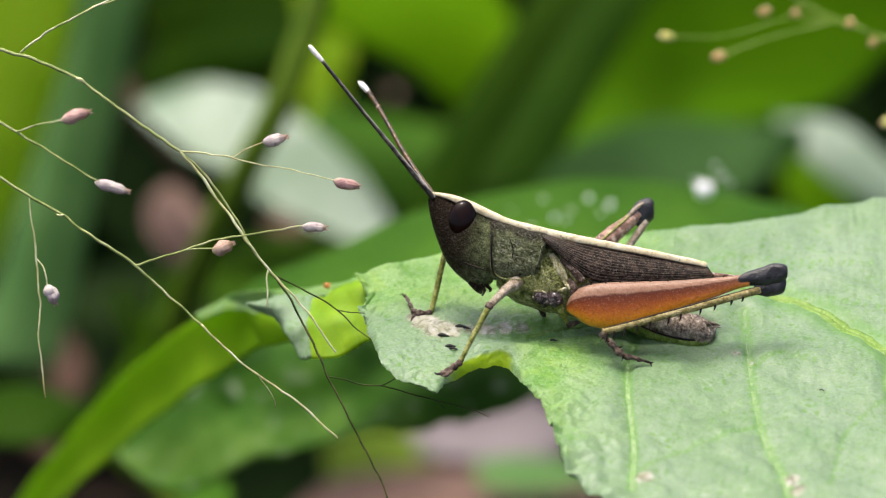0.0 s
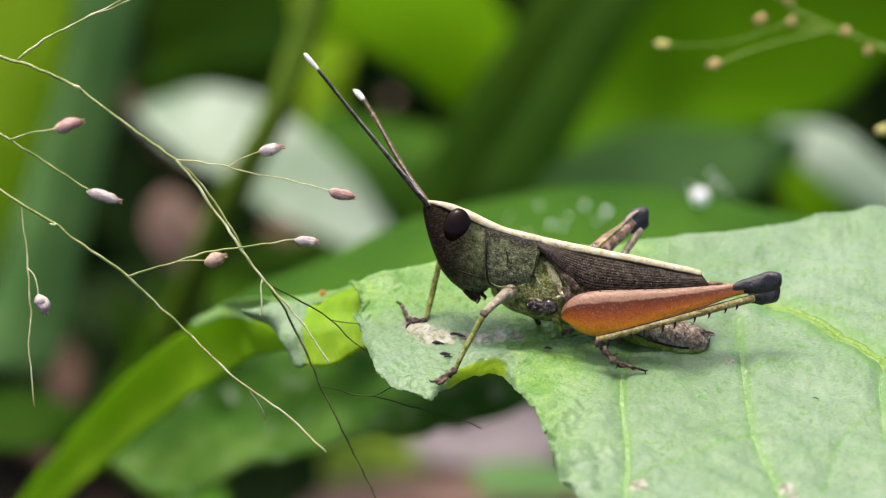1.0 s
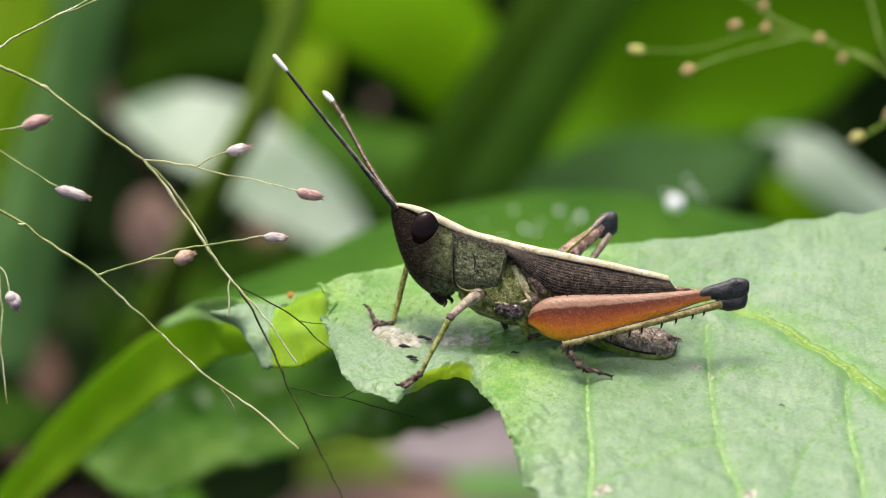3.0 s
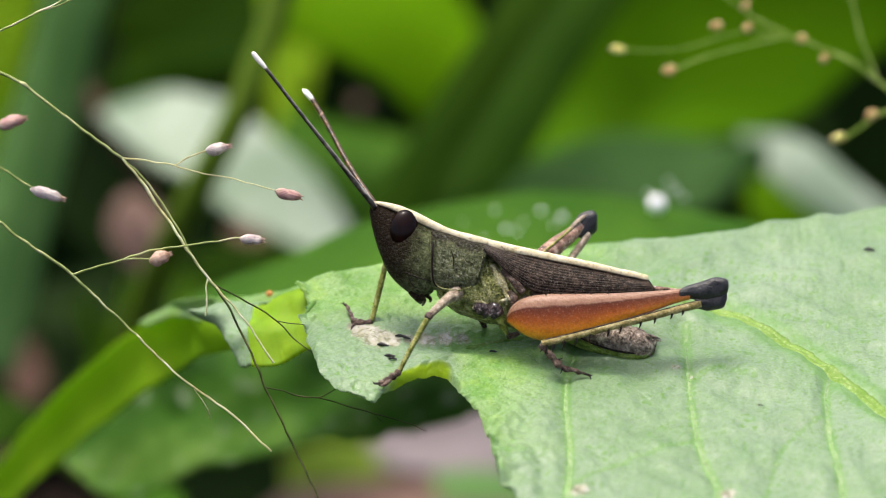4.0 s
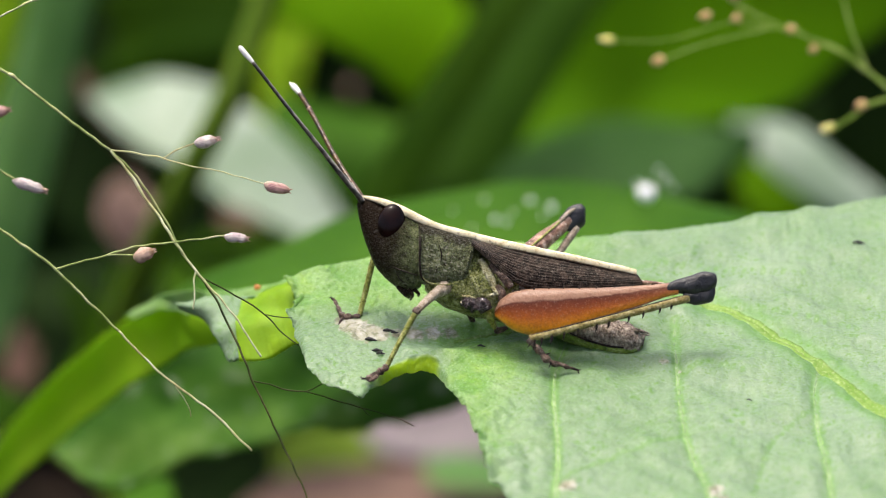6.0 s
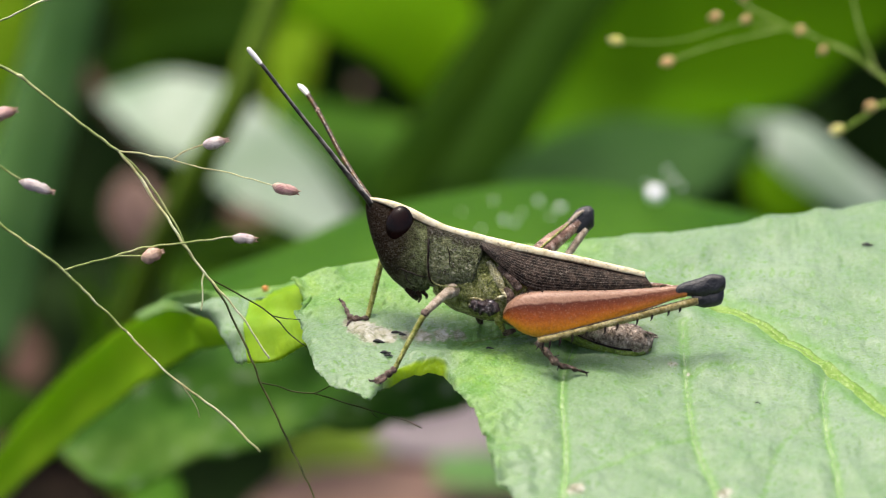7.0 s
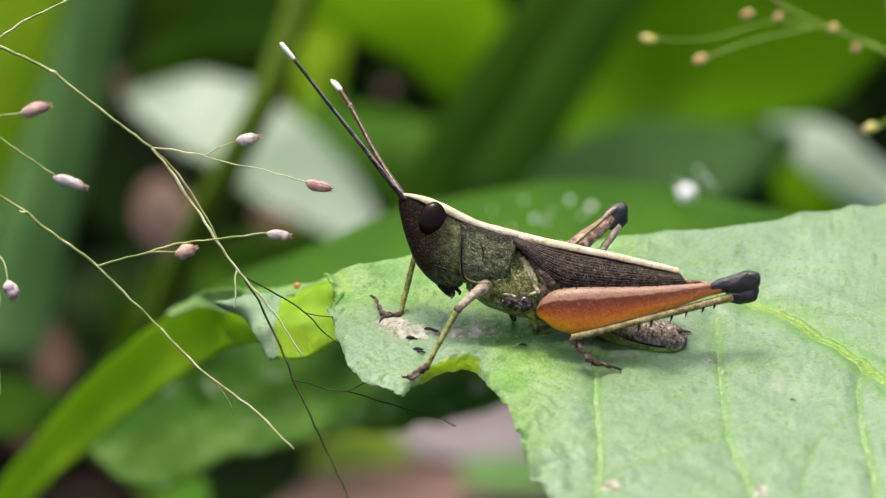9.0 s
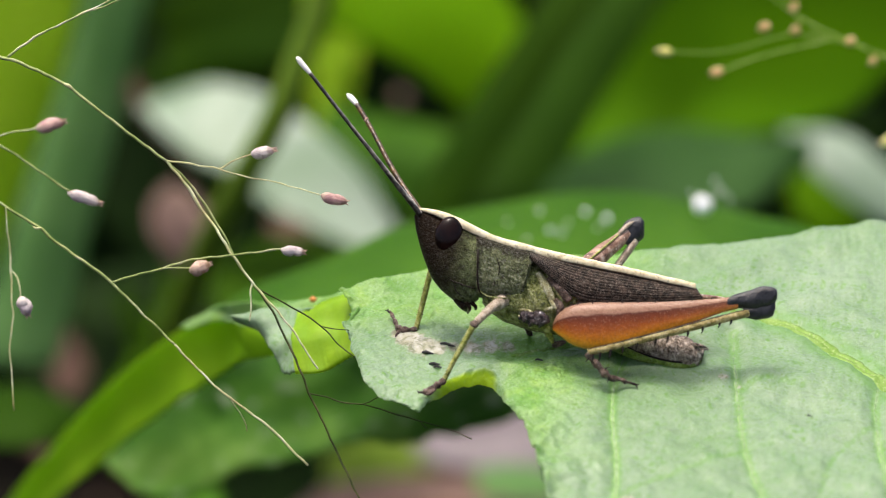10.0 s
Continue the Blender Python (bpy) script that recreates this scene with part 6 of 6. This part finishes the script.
    blade("shaded_leaf", [(-78.33, 470, 73.98), (-71.73, 470, 54.2), (-69.1, 470, 42.33), (-73.05, 470, 33.1)], [(-23.27, 440, 70.96), (-28.33, 440, 53.25), (-38.45, 440, 40.6), (-70.76, 460, 31.35)], G_SHADE, "leaf deep in the undergrowth, its shade put into the green", 6)
    blade("shaded_leaf", [(15.5, 480, 74.98), (23.52, 480, 50.92), (15.5, 480, 32.21)], [(48.23, 450, 71.96), (40.54, 450, 48.87), (17.93, 470, 29.14)], G_SHADE, "leaf deep in the undergrowth, its shade put into the green", 6)
    # below the chewed leaf
    blade("dead_leaf", [(-7.18, 360, -35.77), (-0.45, 367.5, -31.1), (8.65, 369, -28.89), (18.79, 366, -29.89), (25.34, 360, -35.77)], [(-5.84, 337.5, -38.81), (1.72, 333, -40.13), (10.3, 333, -40.67), (18.98, 336, -40.33), (25.28, 345, -38.2)], DEAD_LILAC, "greyish lilac dead leaf on the ground", 3)
    blade("small_leaf", [(-23.42, 345, -39.3), (-18.04, 348, -36.74), (-10.34, 348, -35.64), (-1.53, 345, -38.2)], [(-22.43, 333, -43.89), (-16.44, 330, -46.87), (-8.97, 330, -46.34), (-0.98, 339, -40.53)], G_LIME, "small yellow-green leaf near the ground", 3)
    blade("dead_leaf", [(-27.83, 322.5, -48.39), (-19.65, 330, -43.67), (-2.58, 333, -41.96), (12.45, 333, -42.82), (29.47, 330, -43.67)], [(-26.06, 285, -54.19), (-16.19, 285, -55.17), (-2.37, 285, -55.17), (11.45, 285, -55.17), (27.24, 285, -54.19)], DEAD_PINK, "pinkish brown dead leaf on the ground", 3)
    blade("small_leaf", [(5.75, 307.5, -39.96), (11.95, 309, -38.21), (20.19, 309, -38.52), (28.35, 307.5, -40.99)], [(6.15, 297, -42.46), (11.64, 294, -43.24), (19.66, 294, -43.24), (27.84, 297, -42.46)], G_GREY, "small grey-green leaf near the ground", 2)
    blade("small_leaf", [(-69.69, 195, -23.04), (-65.15, 198, -20.69), (-58.51, 198, -20.69), (-52.35, 195, -25.1)], [(-67.42, 180, -27.08), (-61.41, 177, -27.69), (-55.86, 177, -27.69), (-51.33, 186, -26.23)], G_DUSK, "small dark green leaf near the ground", 3)
    blade("small_leaf", [(-36.26, 180, -35.87), (-34.9, 183, -33.86), (-32.09, 183, -32.89), (-29.71, 180, -35.07)], [(-33.82, 150, -37.18), (-32.33, 150, -37.92), (-29.35, 150, -37.92), (-27.82, 155, -34.61)], G_MID, "small green leaf near the ground", 3)
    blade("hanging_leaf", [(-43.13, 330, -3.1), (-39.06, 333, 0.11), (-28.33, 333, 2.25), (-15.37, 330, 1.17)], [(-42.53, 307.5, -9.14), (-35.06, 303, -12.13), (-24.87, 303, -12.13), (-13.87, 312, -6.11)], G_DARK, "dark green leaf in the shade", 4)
    # this one's near-black green has the shade painted in
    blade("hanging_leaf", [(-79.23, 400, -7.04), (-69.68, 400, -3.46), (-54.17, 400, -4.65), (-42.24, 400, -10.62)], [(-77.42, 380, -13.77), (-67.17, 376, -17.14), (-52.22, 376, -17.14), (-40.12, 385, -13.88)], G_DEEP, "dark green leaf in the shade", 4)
    blade("strap_leaf", [(-62.78, 330, -8.43), (-59.36, 330, -16.98), (-56.82, 328, -26.5), (-55.36, 326, -33.83)], [(-58.54, 326, -7.85), (-54.72, 326, -16.86), (-53.27, 324, -26.32), (-54.54, 324, -34.24)], G_DARK, "slim dark green strap leaf", 1.5, rib=0.3)
    blade("strap_leaf", [(-54.51, 345, -4.27), (-56.48, 345, -13.03), (-60.44, 343, -21.71), (-65.68, 341, -30.34)], [(-51.54, 341, -4.78), (-52.63, 341, -13.48), (-57.01, 339, -22.65), (-64.38, 339, -31.11)], G_BRIGHT, "slim bright green strap leaf", 1.5, rib=0.3)
    blade("dead_leaf", [(-74.31, 330, -21.25), (-72.5, 330, -16.98), (-69.83, 330, -16.12), (-67.48, 330, -19.65)], [(-73.35, 324, -23.68), (-71.21, 322, -26.86), (-68.47, 322, -27.28), (-66.59, 324, -23.15)], DEAD_BROWN, "pinkish brown dead leaf", 1, rib=0.3)
    blade("dead_leaf", [(-70.13, 215, -25.33), (-66.68, 215, -25.93), (-63.24, 215, -28.34), (-60.13, 215, -31.1)], [(-69.11, 208, -27.76), (-66, 207, -28.89), (-62.35, 207, -30.41), (-59.51, 210, -31.46)], DEAD_BROWN, "pinkish brown dead leaf", 1, rib=0.3)


undergrowth()


def glint_balls():
    # white balls take the place of sun glints on water drops
    for x, y, d, r in ((30, 99, 6.8) + (1.02,), (18.95, 94, 5.03) + (0.5,), (16.64, 97, 5.79) + (0.4,), (32.27, 101, 8.48) + (0.35,), (12.49, 90, 3.57) + (0.4,), (11.38, 95, 5.75) + (0.3,), (14.53, 93, 4.44) + (0.25,), (13.77, 90, 3.25) + (0.3,), (17.82, 92, 4.04) + (0.25,), (9.89, 88, 2.47) + (0.25,), (33.25, 101, 7.62) + (0.25,), (32.18, 110, 9.76) + (0.3,), (29.14, 103, 8.13) + (0.25,), (7.8, 94, 4.45) + (0.2,)):
        bm = bmesh.new()
        r *= 1.0 if r > 1 else 0.75
        ball(bm, (x, y - 2.5, d), r, r * 0.6, r, 0, 14)
        lone("painted_glint", bm, GLINT, "small white ball standing in for a glint on the broad leaf", "speck", "white specks")


glint_balls()


def distance():
    """Dense leaves farther off, too soft to count; their near-black colour stands in for shade."""
    rnd = random.Random(7)
    bm = bmesh.new()
    for _ in range(1300):
        x, d, z = rnd.uniform(-300, 300), rnd.uniform(460, 900), rnd.uniform(-160, 330)
        size = rnd.uniform(20, 55)
        a = rnd.uniform(0, 6.28)
        ax = Vector((math.cos(a), rnd.uniform(-0.4, 0.4), math.sin(a))).normalized() * size
        sd = ax.cross(Vector((rnd.uniform(-0.4, 0.4), -1, 0.6))).normalized() * size * rnd.uniform(0.25, 0.45)
        rows = []
        for i in range(9):
            t = i / 8
            w = math.sin(math.pi * min(max(t, 0.02), 0.98)) ** 0.8
            c = Vector((x, d, z)) + ax * (2 * t - 1) + Vector((0, 0, -size * 0.3 * t * t))
            rows.append([c - sd * w, c + Vector((0, -1.5, 1)) , c + sd * w])
        grid(bm, rows)
    lone("far_foliage", bm, G_DEEP, "mass of leaves far behind, deep shade put into its green", "foliage", "", "stuff")


distance()


# ---- what moves: the panicles sway in the air ----
SWAY_A = [
    (0, -0.00, -0.00, -0.00),
    (0.5, 0.10, 0.03, -0.39),
    (1, 0.13, 0.11, -0.62),
    (1.5, 0.07, -0.03, -0.02),
    (2, 0.09, 0.06, -0.33),
    (2.5, 0.04, -0.01, -0.02),
    (4, 0.13, -0.02, -0.43),
    (4.5, 0.28, -0.01, -0.30),
    (5, 0.27, 0.21, -0.80),
    (6.5, 0.34, 0.31, -0.87),
    (7, 0.35, 0.34, -0.91),
    (7.5, 0.33, 0.31, -0.82),
    (8, 0.42, 0.31, -0.87),
    (8.5, 0.52, 0.35, -1.08),
    (9, 0.42, 0.26, -0.94),
    (9.5, 0.31, 0.26, -0.68),
    (10, 0.29, 0.25, -0.67),
]
SWAY_B = [
    (0, -0.00, -0.00, -0.00),
    (0.5, -0.03, -0.10, -0.47),
    (1, -0.16, -0.06, -0.97),
    (1.5, -0.04, -0.02, -0.04),
    (2, -0.03, 0.03, -0.76),
    (2.5, -0.02, -0.14, 0.60),
    (4, -0.18, -0.28, -0.28),
    (4.5, 0.11, -0.28, 0.43),
    (5, -0.04, 0.01, -1.00),
    (6.5, -0.33, -0.01, -1.55),
    (7, -0.32, 0.00, -1.35),
    (7.5, -0.19, 0.02, -1.47),
    (8, -0.20, 0.11, -1.74),
    (8.5, -0.16, -0.03, -1.40),
    (9, -0.15, 0.01, -1.50),
    (9.5, -0.21, 0.13, -1.69),
    (10, -0.31, -0.16, -1.40),
]
SWAY_C = [
    (0, -0.00, -0.00, -0.00),
    (0.5, -0.05, -0.07, -0.47),
    (1, -0.20, 0.03, -0.97),
    (1.5, 0.01, 0.01, -0.04),
    (2, -0.08, -0.04, -0.76),
    (2.5, -0.06, 0.08, 0.60),
    (4, -0.30, -0.19, -0.28),
    (4.5, 0.07, -0.16, 0.43),
    (5, -0.01, 0.20, -1.00),
    (6.5, -0.66, 0.29, -1.55),
    (7, -0.63, 0.31, -1.35),
    (7.5, -0.49, 0.26, -1.47),
    (8, -0.50, 0.33, -1.74),
    (8.5, -0.42, 0.24, -1.40),
    (9, -0.48, 0.27, -1.50),
    (9.5, -0.44, 0.34, -1.69),
    (10, -0.60, 0.15, -1.40),
]
SWAY_D = [
    (0, -0.00, -0.00, -0.00),
    (1, -0.26, -0.15, -0.97),
    (2.5, 0.03, -0.02, 0.60),
    (9, -0.15, 0.04, -1.50),
    (10, -0.35, -0.08, -1.40),
]


def motions():
    for ob, rows in zip(PANICLES, (SWAY_A, SWAY_B, SWAY_C, SWAY_D)):
        base = BASE[ob.name]
        path = []
        for t, x, z, turn in rows:
            shift = STAGE.to_3x3() @ Vector((x, 0, z))
            spin = TIP @ Matrix.Rotation(radians(-turn), 4, "Y") @ TIP.inverted()
            path.append((t, Matrix.Translation(base + shift) @ spin))
        walk(ob, path)


motions()
